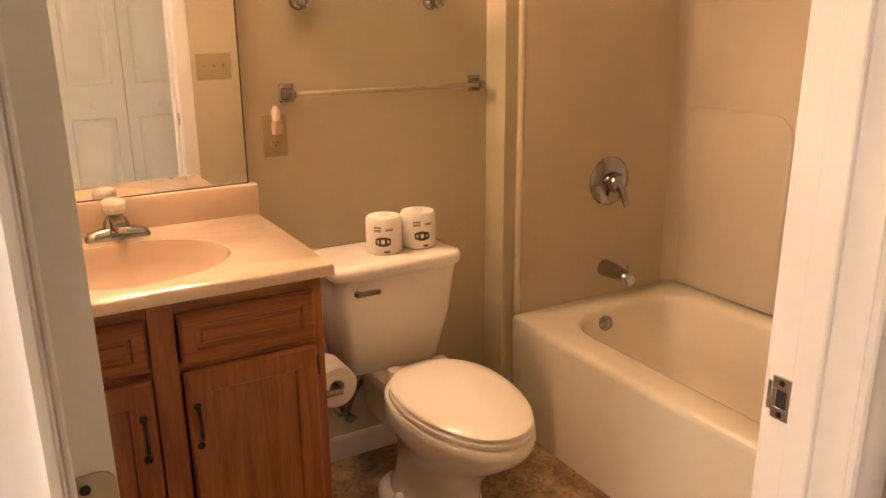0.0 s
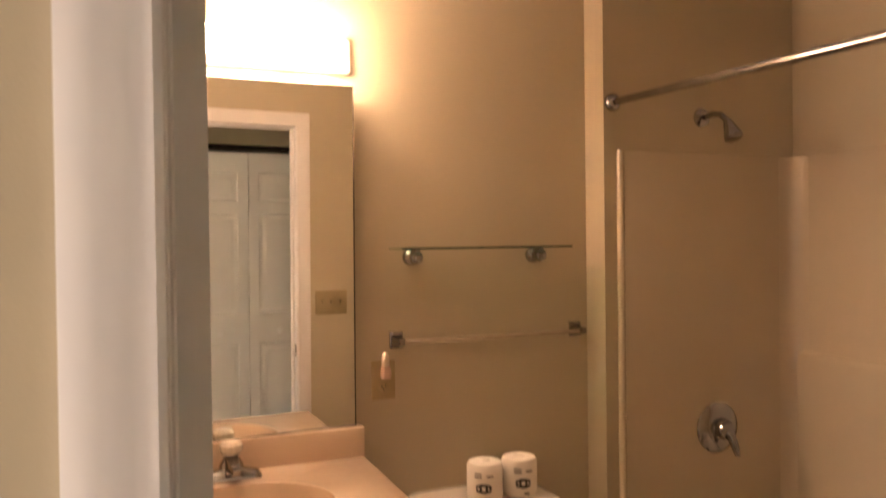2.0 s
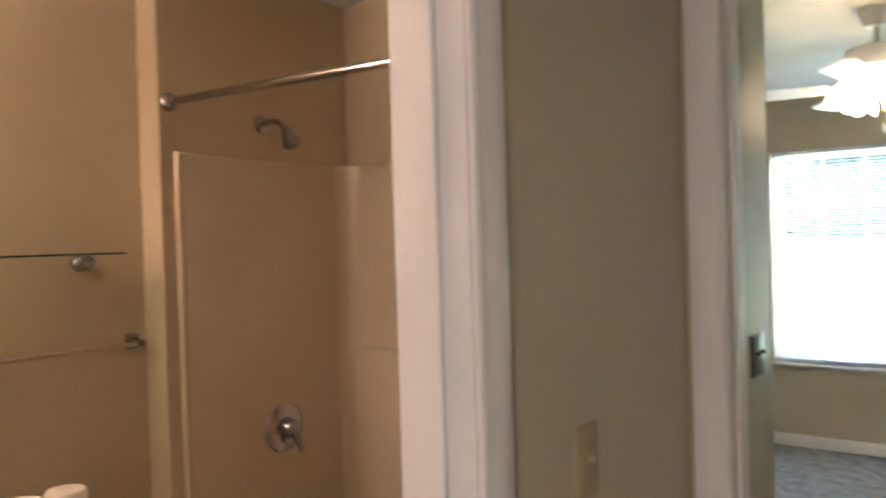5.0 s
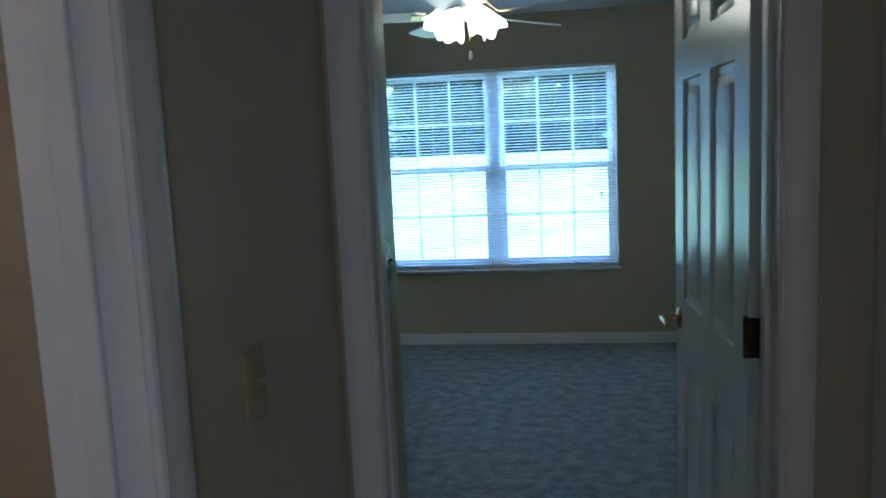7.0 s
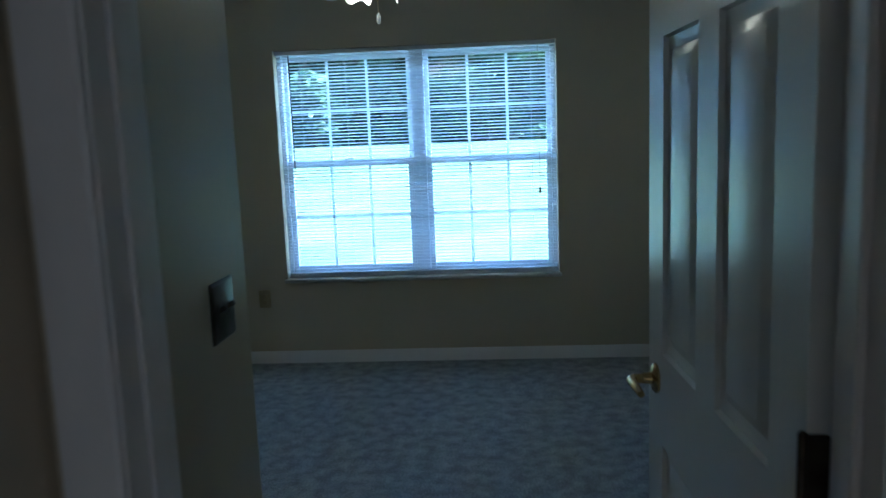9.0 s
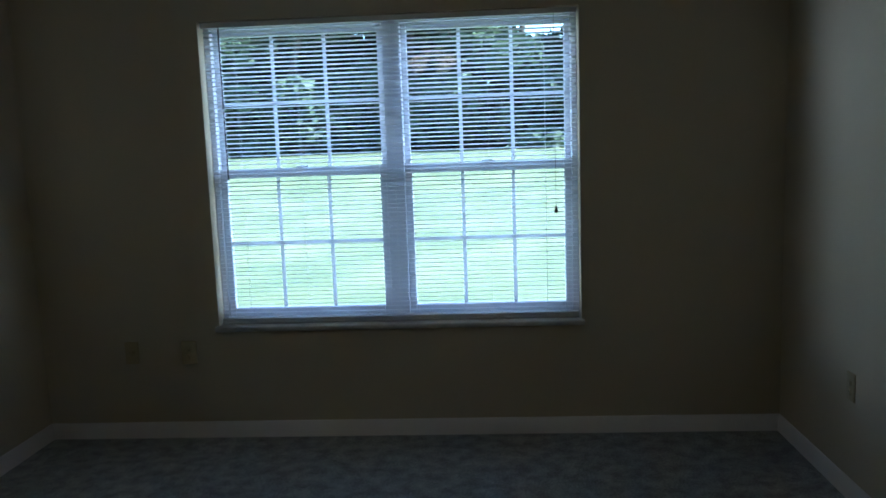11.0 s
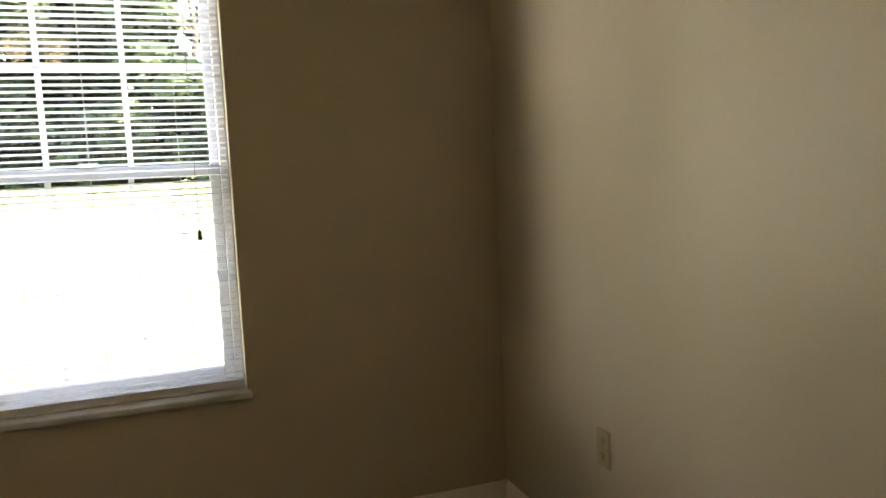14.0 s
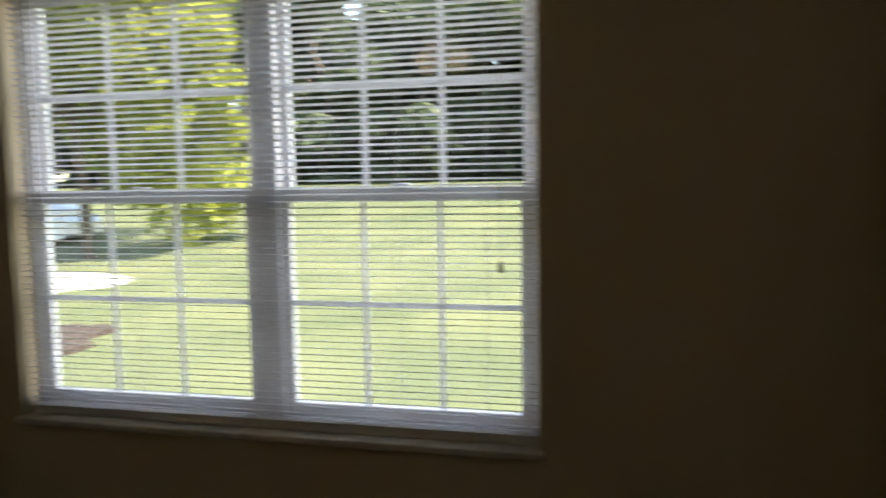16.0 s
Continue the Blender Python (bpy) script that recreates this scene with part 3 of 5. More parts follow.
def bifold_leaf(y0):
    """One closet leaf, 0.37 wide, closed in its opening."""
    ob = thing("bifold_leaf", (HX + 0.035, y0, 0.02), "white moulded six-panel bifold closet leaf, closed", "closet door", "closet bifold leaves")
    bm = panel_grid_bm(0.364, 1.985, 0.03, [(0.062, 0.302)], [(0.17, 0.79), (0.98, 1.6), (1.68, 1.86)])
    bm.transform(Matrix.Translation((HX + 0.065, y0, 0.02)) @ Matrix.Rotation(radians(90), 4, "Z"))
    part("leaf", bm, DOORP, ob)
    raised_fields(ob, Matrix.Translation((HX + 0.065, y0, 0.02)) @ Matrix.Rotation(radians(90), 4, "Z"), [(0.062, 0.302)], [(0.17, 0.79), (0.98, 1.6), (1.68, 1.86)], 0.03)
    return ob


for k in range(4):
    ob = bifold_leaf(0.485 + 0.368 * k)
    if k in (1, 2):
        yk = 0.485 + 0.368 * k + 0.182
        part("knob", lathe_bm([(0.009, 0), (0.008, -0.012), (0.016, -0.02), (0.018, -0.028), (0.012, -0.034), (0.0, -0.035)], 20, "x", (HX + 0.035, yk, 0.885), False), WHITEP, ob, "small round white knob")
track = thing("closet_track", (HX + 0.05, 1.03, 2.03), "metal bifold track along the closet's head", "door track")
part("channel", box_bm((HX + 0.036, 0.482, 2.022), (HX + 0.068, 1.956, 2.049), 0.001, 1), BRONZE, track)

# strike plate on the bathroom frame
strike = thing("strike_plate", (-0.05, JR, 0.94), "worn bronze strike plate let into the white door frame", "strike plate")
sb = bmesh.new()
for lo, hi in (((-0.064, JR - 0.0022, 0.912), (-0.033, JR + 0.0005, 0.928)), ((-0.064, JR - 0.0022, 0.954), (-0.033, JR + 0.0005, 0.972)),
               ((-0.064, JR - 0.0022, 0.928), (-0.058, JR + 0.0005, 0.954)), ((-0.042, JR - 0.0022, 0.928), (-0.033, JR + 0.0005, 0.954)), ((-0.071, JR - 0.0022, 0.922), (-0.064, JR + 0.0005, 0.962))):
    box_bm(lo, hi, 0.0006, 1, sb)
part("plate", sb, STEEL, strike)
part("latch_hole", box_bm((-0.058, JR - 0.0008, 0.928), (-0.042, JR + 0.0003, 0.954)), DARK, strike)
screws(strike, [(-0.05, JR - 0.002, 0.919), (-0.05, JR - 0.002, 0.964)], (0, -1, 0), BRONZE)

# ---- bedroom window ----
YG = YW + 0.1                                # sash plane, lower sash
win = tagged(thing("window_1", ((WX0 + WX1) / 2, YG, WZ0), "white vinyl twin double-hung window with colonial grilles", "window"), kind="structure")
MX0, MX1 = -0.006, 0.084                        # mullion
bm = bmesh.new()
FR = 0.03
for lo, hi in (((WX0, YG - 0.02, WZ0), (WX0 + FR, YG + 0.06, WZ1)), ((WX1 - FR, YG - 0.02, WZ0), (WX1, YG + 0.06, WZ1)),
               ((WX0 + FR, YG - 0.02, WZ1 - FR), (WX1 - FR, YG + 0.06, WZ1)), ((WX0 + FR, YG - 0.02, WZ0), (WX1 - FR, YG + 0.06, WZ0 + FR)),
               ((MX0, YG - 0.025, WZ0 + FR), (MX1, YG + 0.06, WZ1 - FR))):
    box_bm(lo, hi, 0.003, 1, bm)
part("window_frame", bm, VINYL, win)
MEET = 1.335


def sash(x0, x1, z0, z1, y, st, rail_b, rail_t):
    s = part("sash", bmesh.new(), VINYL, win)
    b = bmesh.new()
    for lo, hi in (((x0, y, z0), (x0 + st, y + 0.03, z1)), ((x1 - st, y, z0), (x1, y + 0.03, z1)), ((x0 + st, y, z0), (x1 - st, y + 0.03, z0 + rail_b)), ((x0 + st, y, z1 - rail_t), (x1 - st, y + 0.03, z1))):
        box_bm(lo, hi, 0.003, 1, b)
    bmesh.ops.recalc_face_normals(b, faces=b.faces[:])
    b.transform(Matrix.Translation(win.matrix_basis.translation).inverted())
    b.to_mesh(s.data)
    b.free()
    gx0, gx1, gz0, gz1 = x0 + st, x1 - st, z0 + rail_b, z1 - rail_t
    pane = part("pane", box_bm((gx0, y + 0.013, gz0), (gx1, y + 0.017, gz1)), PANE, s, "clear glass pane")
    pane.visible_shadow = False
    for k in (1, 2):
        xm = gx0 + (gx1 - gx0) * k / 3
        part("grille_bar", box_bm((xm - 0.009, y + 0.005, gz0), (xm + 0.009, y + 0.0125, gz1), 0.002, 1), GRILLE, s)
    zm = (gz0 + gz1) / 2
    part("grille_bar", box_bm((gx0, y + 0.004, zm - 0.009), (gx1, y + 0.0115, zm + 0.009), 0.002, 1), GRILLE, s)
    return s


for x0, x1 in ((WX0 + FR, MX0), (MX1, WX1 - FR)):
    sash(x0, x1, WZ0 + FR, MEET + 0.02, YG - 0.012, 0.035, 0.045, 0.04)
    up = sash(x0, x1, MEET - 0.02, WZ1 - FR, YG + 0.022, 0.028, 0.04, 0.032)
    xm = (x0 + x1) / 2
    part("sash_lock", box_bm((xm - 0.03, YG - 0.02, MEET + 0.021), (xm + 0.03, YG + 0.01, MEET + 0.034), 0.004), WHITEP, win)
part("window_sill", box_bm((WX0 - 0.014, YW - 0.03, WZ0 - 0.024), (WX1 + 0.014, YG + 0.0, WZ0 + 0.0005), 0.007, 3), SILLM, win, "grey-white marble sill, slightly proud of the wall")

# mini-blind, one headrail across both windows
blind = thing("mini_blind", ((WX0 + WX1) / 2, YW + 0.045, WZ1), "white aluminium mini-blind, lowered with its slats open", "window blind")
YB = YW + 0.042
part("headrail", box_bm((WX0 + 0.004, YB - 0.014, WZ1 - 0.028), (WX1 - 0.004, YB + 0.014, WZ1 - 0.002), 0.002, 1), WHITEP, blind)
part("bottom_rail", box_bm((WX0 + 0.008, YB - 0.012, WZ0 + 0.001), (WX1 - 0.008, YB + 0.012, WZ0 + 0.011), 0.003), WHITEP, blind)
for k in range(8):
    part("spare_slat", box_bm((WX0 + 0.01, YB - 0.0122 + 0.0006 * (k % 2), WZ0 + 0.0115 + k * 0.0026), (WX1 - 0.01, YB + 0.0122, WZ0 + 0.0135 + k * 0.0026), 0.0004, 1), WHITEP, blind)
zs, z = [], WZ0 + 0.036
while z < WZ1 - 0.034:
    zs.append(z)
    z += 0.0213
XC = (WX0 + WX1) / 2
prof = []
for k in range(5):
    u = (k / 4 - 0.5) * 0.0245
    prof.append((u, 0.0022 * (1 - (2 * k / 4 - 1) ** 2)))
ta = radians(-12)
prof = [(u * math.cos(ta) - w * math.sin(ta), u * math.sin(ta) + w * math.cos(ta)) for u, w in prof]
loop = [(u, w) for u, w in prof] + [(u, w - 0.0006) for u, w in reversed(prof)]
sl = loft_bm([[(x, u, w) for u, w in loop] for x in (WX0 + 0.01 - XC, WX1 - 0.01 - XC)])
slat = part("slat", sl, SLAT, blind)
slat.data.transform(blind.matrix_basis)
base_mesh = slat.data
for k, zz in enumerate(zs):
    ob = slat if k == 0 else new("slat", base_mesh)
    ob.parent = blind
    ob.matrix_basis = Matrix.Translation((XC - blind.location.x, YB - blind.location.y, zz - blind.location.z)) @ Matrix.Rotation(radians(random.uniform(-0.12, 0.12)), 4, "Y")
for xc in (WX0 + 0.16, -0.42, 0.04, 0.5, WX1 - 0.16):
    for dy in (-0.0125, 0.0125):
        part("ladder_cord", tube_bm([(xc, YB + dy, WZ0 + 0.02), (xc, YB + dy, WZ1 - 0.03)], 0.0007, 5), WHITEP, blind)
part("tilt_wand", tube_bm([(-0.782, YB - 0.024, WZ1 - 0.03), (-0.781, YB - 0.026, 1.31)], 0.004, 8), DARK, blind, "slim dark tilt wand")
part("lift_cord", tube_bm([(0.817, YB - 0.022, WZ1 - 0.03), (0.8175, YB - 0.024, 1.14)], 0.0013, 6), GREYINK, blind)
part("tassel", lathe_bm([(0.002, 0.03), (0.006, 0.022), (0.009, 0.0), (0.007, -0.006), (0.0, -0.008)], 14, at=(0.8175, YB - 0.024, 1.108), cap=False), BRONZE, blind, "dark cord tassel")


# ---- wall plates ----
def wall_plate(name, c, normal, w, h, label, category, slots=(), toggles=(), material=IVORY):
    """A bevelled cover plate on a wall; slots and toggles are (across, up) offsets from its centre."""
    ob = thing(name, c, label, category)
    n = Vector(normal)
    rot = n.to_track_quat("Y", "Z").to_matrix().to_4x4()
    m = Matrix.Translation(c) @ rot
    b = loft_bm([[(x, 0, z) for x, z, _ in rrect(0, 0, w / 2, h / 2, 0.004, 0, 3)], [(x, 0.003, z) for x, z, _ in rrect(0, 0, w / 2, h / 2, 0.004, 0, 3)],
                 [(x, 0.0058, z) for x, z, _ in rrect(0, 0, w / 2 - 0.005, h / 2 - 0.005, 0.004, 0, 3)]])
    b.transform(m)
    part("plate", b, material, ob)
    for dx, dz in slots:
        b = lathe_bm([(0.0165, 0), (0.0165, 0.007), (0.0155, 0.0078)], 20, "y", (dx, 0, dz))
        b.transform(m)
        face = part("receptacle", b, material, ob)
        for sx in (-0.006, 0.006):
            b = box_bm((dx + sx - 0.001, 0.0074, dz - 0.002), (dx + sx + 0.001, 0.0082, dz + 0.006))
            b.transform(m)
            part("slot", b, DARK, face)
        b = lathe_bm([(0.0024, 0.0074), (0.0024, 0.0082)], 10, "y", (dx, 0, dz - 0.008))
        b.transform(m)
        part("slot", b, DARK, face)
    for dx, dz in toggles:
        b = box_bm((dx - 0.0055, 0.005, dz - 0.012), (dx + 0.0055, 0.0066, dz + 0.012), 0.0005, 1)
        b.transform(m)
        part("toggle_frame", b, material, ob)
        b = box_bm((-0.004, 0, -0.005), (0.004, 0.016, 0.005), 0.0015)
        b.transform(m @ Matrix.Translation((dx, 0.004, dz + 0.002)) @ Matrix.Rotation(radians(28), 4, "X"))
        part("toggle", b, material, ob)
    return ob


wall_plate("light_switch", (XH, 1.508, 1.165), (1, 0, 0), 0.07, 0.115, "ivory single toggle switch plate on the hall wall", "light switch", toggles=[(0, 0)])
wall_plate("light_switch", (0.0, 2.6, 1.178), (1, 0, 0), 0.116, 0.115, "dark bronze double toggle switch plate inside the bedroom", "light switch", toggles=[(-0.023, 0), (0.023, 0)], material=BRONZE)
wall_plate("light_switch", (XB, 1.39, 1.175), (-1, 0, 0), 0.163, 0.118, "ivory triple toggle switch plate beside the bathroom door", "light switch", toggles=[(-0.046, 0), (0, 0), (0.046, 0)])
wall_plate("outlet", (-1.34, YW, 0.45), (0, -1, 0), 0.07, 0.115, "ivory cable jack plate under the window wall", "wall plate", slots=[(0, 0)])
wall_plate("outlet", (-1.042, YW, 0.447), (0, -1, 0), 0.078, 0.12, "ivory duplex outlet low on the window wall", "outlet", slots=[(0, 0.02), (0, -0.02)])
wall_plate("outlet", (XR, 5.47, 0.452), (-1, 0, 0), 0.07, 0.115, "ivory duplex outlet low on the bedroom wall", "outlet", slots=[(0, 0.02), (0, -0.02)])
wall_plate("outlet", (XM, 1.07, 1.104), (1, 0, 0), 0.075, 0.12, "ivory duplex outlet above the vanity backsplash", "outlet", slots=[(0, 0.02), (0, -0.02)])

# ---- outside ----
def lawn():
    """One sheet: flat by the house, rising gently to the woods, out to the horizon."""
    b = bmesh.new()
    xs = [-2500, -400, -120, -60, -40, -30, -22, -16, -10, -5, 0, 5, 10, 16, 22, 30, 40, 60, 120, 400, 2500]
    ys = [-2500, -300, -40, 0, 6.36, 8, 10, 13, 16, 20, 25, 30, 36, 44, 60, 120, 400, 2500]
    def hgt(x, y):
        t = min(max((y - 12) / 30, 0), 1)
        return -0.45 + 1.6 * t * t * (3 - 2 * t) + (0.05 * noise.noise((x * 0.2, y * 0.2, 0)) if 8 < y < 60 else 0)
    g = [[b.verts.new((x, y, hgt(x, y))) for x in xs] for y in ys]
    for j in range(len(ys) - 1):
        for i in range(len(xs) - 1):
            b.faces.new((g[j][i], g[j][i + 1], g[j + 1][i + 1], g[j + 1][i]))
    return tagged(new("ground", mesh_of("ground", b, GRASS, 60)), "sunlit mown lawn rising gently to the woods", "lawn", kind="structure")


lawn()


def leaves_bm(rng, centres, count, size):
    """Many small bent leaves scattered over clumps (x, y, z, radius)."""
    verts, faces = [], []
    for _ in range(count):
        cx, cy, cz, r = centres[rng.randrange(len(centres))]
        d = Vector((rng.gauss(0, 1), rng.gauss(0, 1), rng.gauss(0, 1))).normalized() * r * rng.random() ** 0.4
        p = Vector((cx, cy, cz)) + Vector((d.x, d.y, d.z * 0.75))
        u = Vector((rng.gauss(0, 1), rng.gauss(0, 1), rng.gauss(0, 0.5))).normalized()
        v = u.cross(Vector((rng.gauss(0, 1), rng.gauss(0, 1), rng.gauss(0, 1)))).normalized()
        s = size * rng.uniform(0.6, 1.3)
        k = len(verts)
        n = u.cross(v) * s * 0.2
        verts += [p - u * s, p + v * s * 0.6 + n, p + u * s, p - v * s * 0.6 + n]
        faces.append((k, k + 1, k + 2, k + 3))
    return verts, faces


def tree(at, height, spread, trunk_r, leaf_count, leaf_size, leafm, label, low=0.3, seed=1, group="", limbs=16):
    rng = random.Random(seed)
    ob = thing("tree", at, label, "tree", group)
    a = Vector(at)
    pts = [a + Vector((rng.uniform(-1, 1) * 0.02 * height * k, rng.uniform(-1, 1) * 0.02 * height * k, height * 0.9 * k / 6 - 0.1)) for k in range(7)]
    b = tube_bm(pts, [trunk_r * (1.25 if k == 0 else 1 - 0.13 * k) for k in range(7)], 10)
    cl = []
    for k in range(limbs):
        t = rng.uniform(low, 0.92)
        base = pts[min(6, int(t * 6))]
        ang = rng.uniform(0, 2 * math.pi)
        reach = spread * (1 - 0.55 * abs(t - 0.5)) * rng.uniform(0.55, 1.0)
        tip = base + Vector((math.cos(ang) * reach, math.sin(ang) * reach, height * rng.uniform(-0.03, 0.12)))
        mid = (base + tip) / 2 + Vector((0, 0, height * 0.04))
        join(b, tube_bm([base, mid, tip], [trunk_r * 0.35, trunk_r * 0.2, trunk_r * 0.06], 6))
        for f in (0.55, 0.8, 1.0):
            q = base.lerp(tip, f) + Vector((rng.uniform(-0.5, 0.5), rng.uniform(-0.5, 0.5), rng.uniform(-0.5, 0.4))) * spread * 0.25
            cl.append((*q, spread * rng.uniform(0.16, 0.32)))
    part("trunk", b, BARK, ob)
    vs, fs = leaves_bm(rng, cl, leaf_count, leaf_size)
    me = bpy.data.meshes.new("crown")
    me.from_pydata([v - a for v in vs], [], fs)
    me.materials.append(leafm)
    crown = new("crown", me)
    crown.parent = ob
    return ob


tree((-10.4, 18.4, -0.3), 10.5, 4.1, 0.12, 52000, 0.13, LEAF_NEAR, "young maple with bright yellow-green sunlit leaves on the lawn", 0.31, 3, limbs=34)
rng = random.Random(11)
k = 0
for row, (yy, n) in enumerate(((46, 15), (51, 15), (56, 14))):
    for i in range(n):
        x = -44 + 88 * (i + 0.5 * row) / n + rng.uniform(-1.5, 1.5)
        y = yy + rng.uniform(-1.5, 1.5)
        tree((x, y, 1.15), rng.uniform(15, 19), rng.uniform(4.4, 5.8), 0.28, 5600, 0.46, LEAF_FAR, "tall dark broadleaf tree at the wood's edge", 0.06, 20 + k, "trees of the wood's edge")
        k += 1

# undergrowth along the wood's edge
rng = random.Random(5)
cl = [(rng.uniform(-48, 48), 44.5 + rng.uniform(-1.2, 6), 1.3 + rng.uniform(0.5, 3.6), rng.uniform(0.8, 1.8)) for _ in range(260)]
vs, fs = leaves_bm(rng, cl, 26000, 0.3)
me = bpy.data.meshes.new("undergrowth")
me.from_pydata(vs, [], fs)
me.materials.append(LEAF_FAR)
tagged(new("undergrowth", me), "dense dark shrubs under the wood's edge", "shrubs", kind="stuff")


def blob_slab(cx, cy, a, b, z0, z1, wob, seed):
    r = random.Random(seed)
    k = [1 + wob * r.uniform(-1, 1) for _ in range(28)]
    ring = lambda f, z: [(cx + a * f * k[i] * math.cos(2 * math.pi * i / 28), cy + b * f * k[i] * math.sin(2 * math.pi * i / 28), z) for i in range(28)]
    return loft_bm([ring(1, z0), ring(0.98, z1), ring(0.6, z1 + 0.01)])


# drawn long and dark to take in the shadow next to the mulch
solo("mulch_bed", blob_slab(-5.5, 11.0, 0.7, 1.3, -0.6, -0.395, 0.2, 2), SHADED_MULCH, "brown mulch bed in the lawn, shade painted into its colour", "mulch bed")
solo("concrete_pad", blob_slab(-9.3, 15.6, 1.9, 1.1, -0.6, -0.33, 0.03, 4), CONCRETE, "sunlit pale concrete pad in the lawn", "concrete pad")

car = thing("car", (-14.6, 21.0, -0.3), "white parked hatchback beyond the lawn tree", "car")
def car_loop(x, w, z0, z1):
    return [(x, 21 - w, z0), (x, 21 + w, z0), (x, 21 + w * 1.02, (z0 + z1) / 2), (x, 21 + w * 0.9, z1), (x, 21 - w * 0.9, z1), (x, 21 - w * 1.02, (z0 + z1) / 2)]
part("body", loft_bm([car_loop(*q) for q in ((-16.7, 0.7, 0.1, 0.4), (-16.6, 0.82, 0.0, 0.55), (-15.5, 0.86, -0.05, 0.62), (-13.2, 0.86, -0.05, 0.64), (-12.65, 0.8, 0.02, 0.55), (-12.5, 0.66, 0.12, 0.4))]), CARPAINT, car)
part("roof", loft_bm([car_loop(*q) for q in ((-15.9, 0.72, 0.6, 0.63), (-15.2, 0.66, 0.6, 1.1), (-13.9, 0.66, 0.6, 1.14), (-13.0, 0.72, 0.6, 0.68))]), CARPAINT, car)
part("windscreen", loft_bm([[(-15.12, 21 + s * 0.672, 0.68), (-13.5, 21 + s * 0.682, 0.68), (-13.9, 21 + s * 0.64, 1.03), (-15.0, 21 + s * 0.64, 1.03)] for s in (-1, 1)]), CARGLASS, car)
for xk in (-15.9, -13.3):
    for s in (-1, 1):
        w = part("wheel", lathe_bm([(0.1, -0.09), (0.27, -0.09), (0.3, -0.06), (0.3, 0.06), (0.27, 0.09), (0.1, 0.09)], 24, "y", (xk, 21 + s * 0.78, 0.0)), RUBBER, car)
        part("rim", lathe_bm([(0.19, -0.095), (0.17, -0.1), (0.17, 0.1), (0.19, 0.095)], 20, "y", (xk, 21 + s * 0.78, 0.0)), STEEL, w)

# ---- bathroom: vanity ----
VY0, VY1, VF, VB = 0.245, 0.975, -1.085, XM + 0.004
CT = 0.895
vanity = thing("vanity_cabinet", ((VF + VB) / 2, 0.61, 0), "honey oak two-door vanity cabinet against the bathroom wall", "cabinet")
bm = bmesh.new()
for lo, hi in (((VB, VY0, 0.0), (VF - 0.02, VY0 + 0.016, 0.866)), ((VB, VY1 - 0.016, 0.0), (VF - 0.02, VY1, 0.866)), ((VB, VY0 + 0.016, 0.1), (VF - 0.02, VY1 - 0.016, 0.116)),
               ((VB, VY0 + 0.016, 0.116), (VB + 0.006, VY1 - 0.016, 0.866)), ((VF - 0.09, VY0 + 0.016, 0.0), (VF - 0.075, VY1 - 0.016, 0.1))):
    box_bm(lo, hi, 0.001, 1, bm)
part("body", bm, OAK_Z, vanity)
for y0, y1 in ((VY0, VY0 + 0.04), (0.588, 0.643), (VY1 - 0.036, VY1)):
    part("stile", box_bm((VF - 0.0195, y0, 0.1), (VF, y1, 0.866), 0.0015, 1), OAK_Z, vanity)
for z0, z1 in ((0.1, 0.135), (0.69, 0.718), (0.824, 0.866)):
    for y0, y1 in ((VY0 + 0.04, 0.588), (0.643, VY1 - 0.036)):
        part("rail", box_bm((VF - 0.0195, y0, z0), (VF - 0.0005, y1, z1), 0.0015, 1), OAK_Y, vanity)


def raised_front(y0, y1, z0, z1, m, frame_w, field):
    """A front with a bevelled outer edge and a raised field inside a sunk groove."""
    x = VF + 0.0005
    steps = [(0, 0.0), (0, 0.013), (0.006, 0.019), (frame_w, 0.019), (frame_w + 0.004, 0.012), (frame_w + 0.012, 0.012), (frame_w + 0.012 + field, 0.017)]
    return loft_bm([[(x + d, y0 + i, z0 + i), (x + d, y1 - i, z0 + i), (x + d, y1 - i, z1 - i), (x + d, y0 + i, z1 - i)] for i, d in steps])


for y0, y1, hinge_y, pull_y in ((0.272, 0.582, 0.27, 0.556), (0.648, 0.95, 0.952, 0.668)):
    part("drawer_front", raised_front(y0, y1, 0.714, 0.831, OAK_Y, 0.03, 0.004), OAK_Y, vanity)
    d = part("cabinet_door", raised_front(y0, y1, 0.128, 0.697, OAK_Z, 0.052, 0.014), OAK_Z, vanity)
    for z in (0.19, 0.62):
        part("hinge", tube_bm([(VF + 0.012, hinge_y, z), (VF + 0.012, hinge_y, z + 0.05)], 0.004, 8), BRONZE, d)
    zc = 0.566
    hb = tube_bm([(VF + 0.02, pull_y, zc - 0.046), (VF + 0.034, pull_y, zc - 0.04), (VF + 0.044, pull_y, zc - 0.02), (VF + 0.046, pull_y, zc), (VF + 0.044, pull_y, zc + 0.02),
                  (VF + 0.034, pull_y, zc + 0.04), (VF + 0.02, pull_y, zc + 0.046)], [0.006, 0.0045, 0.004, 0.0055, 0.004, 0.0045, 0.006], 10)
    for s in (-1, 1):
        join(hb, lathe_bm([(0.009, 0.0), (0.0085, 0.003), (0.005, 0.006)], 14, "x", (VF + 0.0195, pull_y, zc + 0.048 * s)))
    part("handle", hb, BRONZE, d, "antique bronze bow handle")

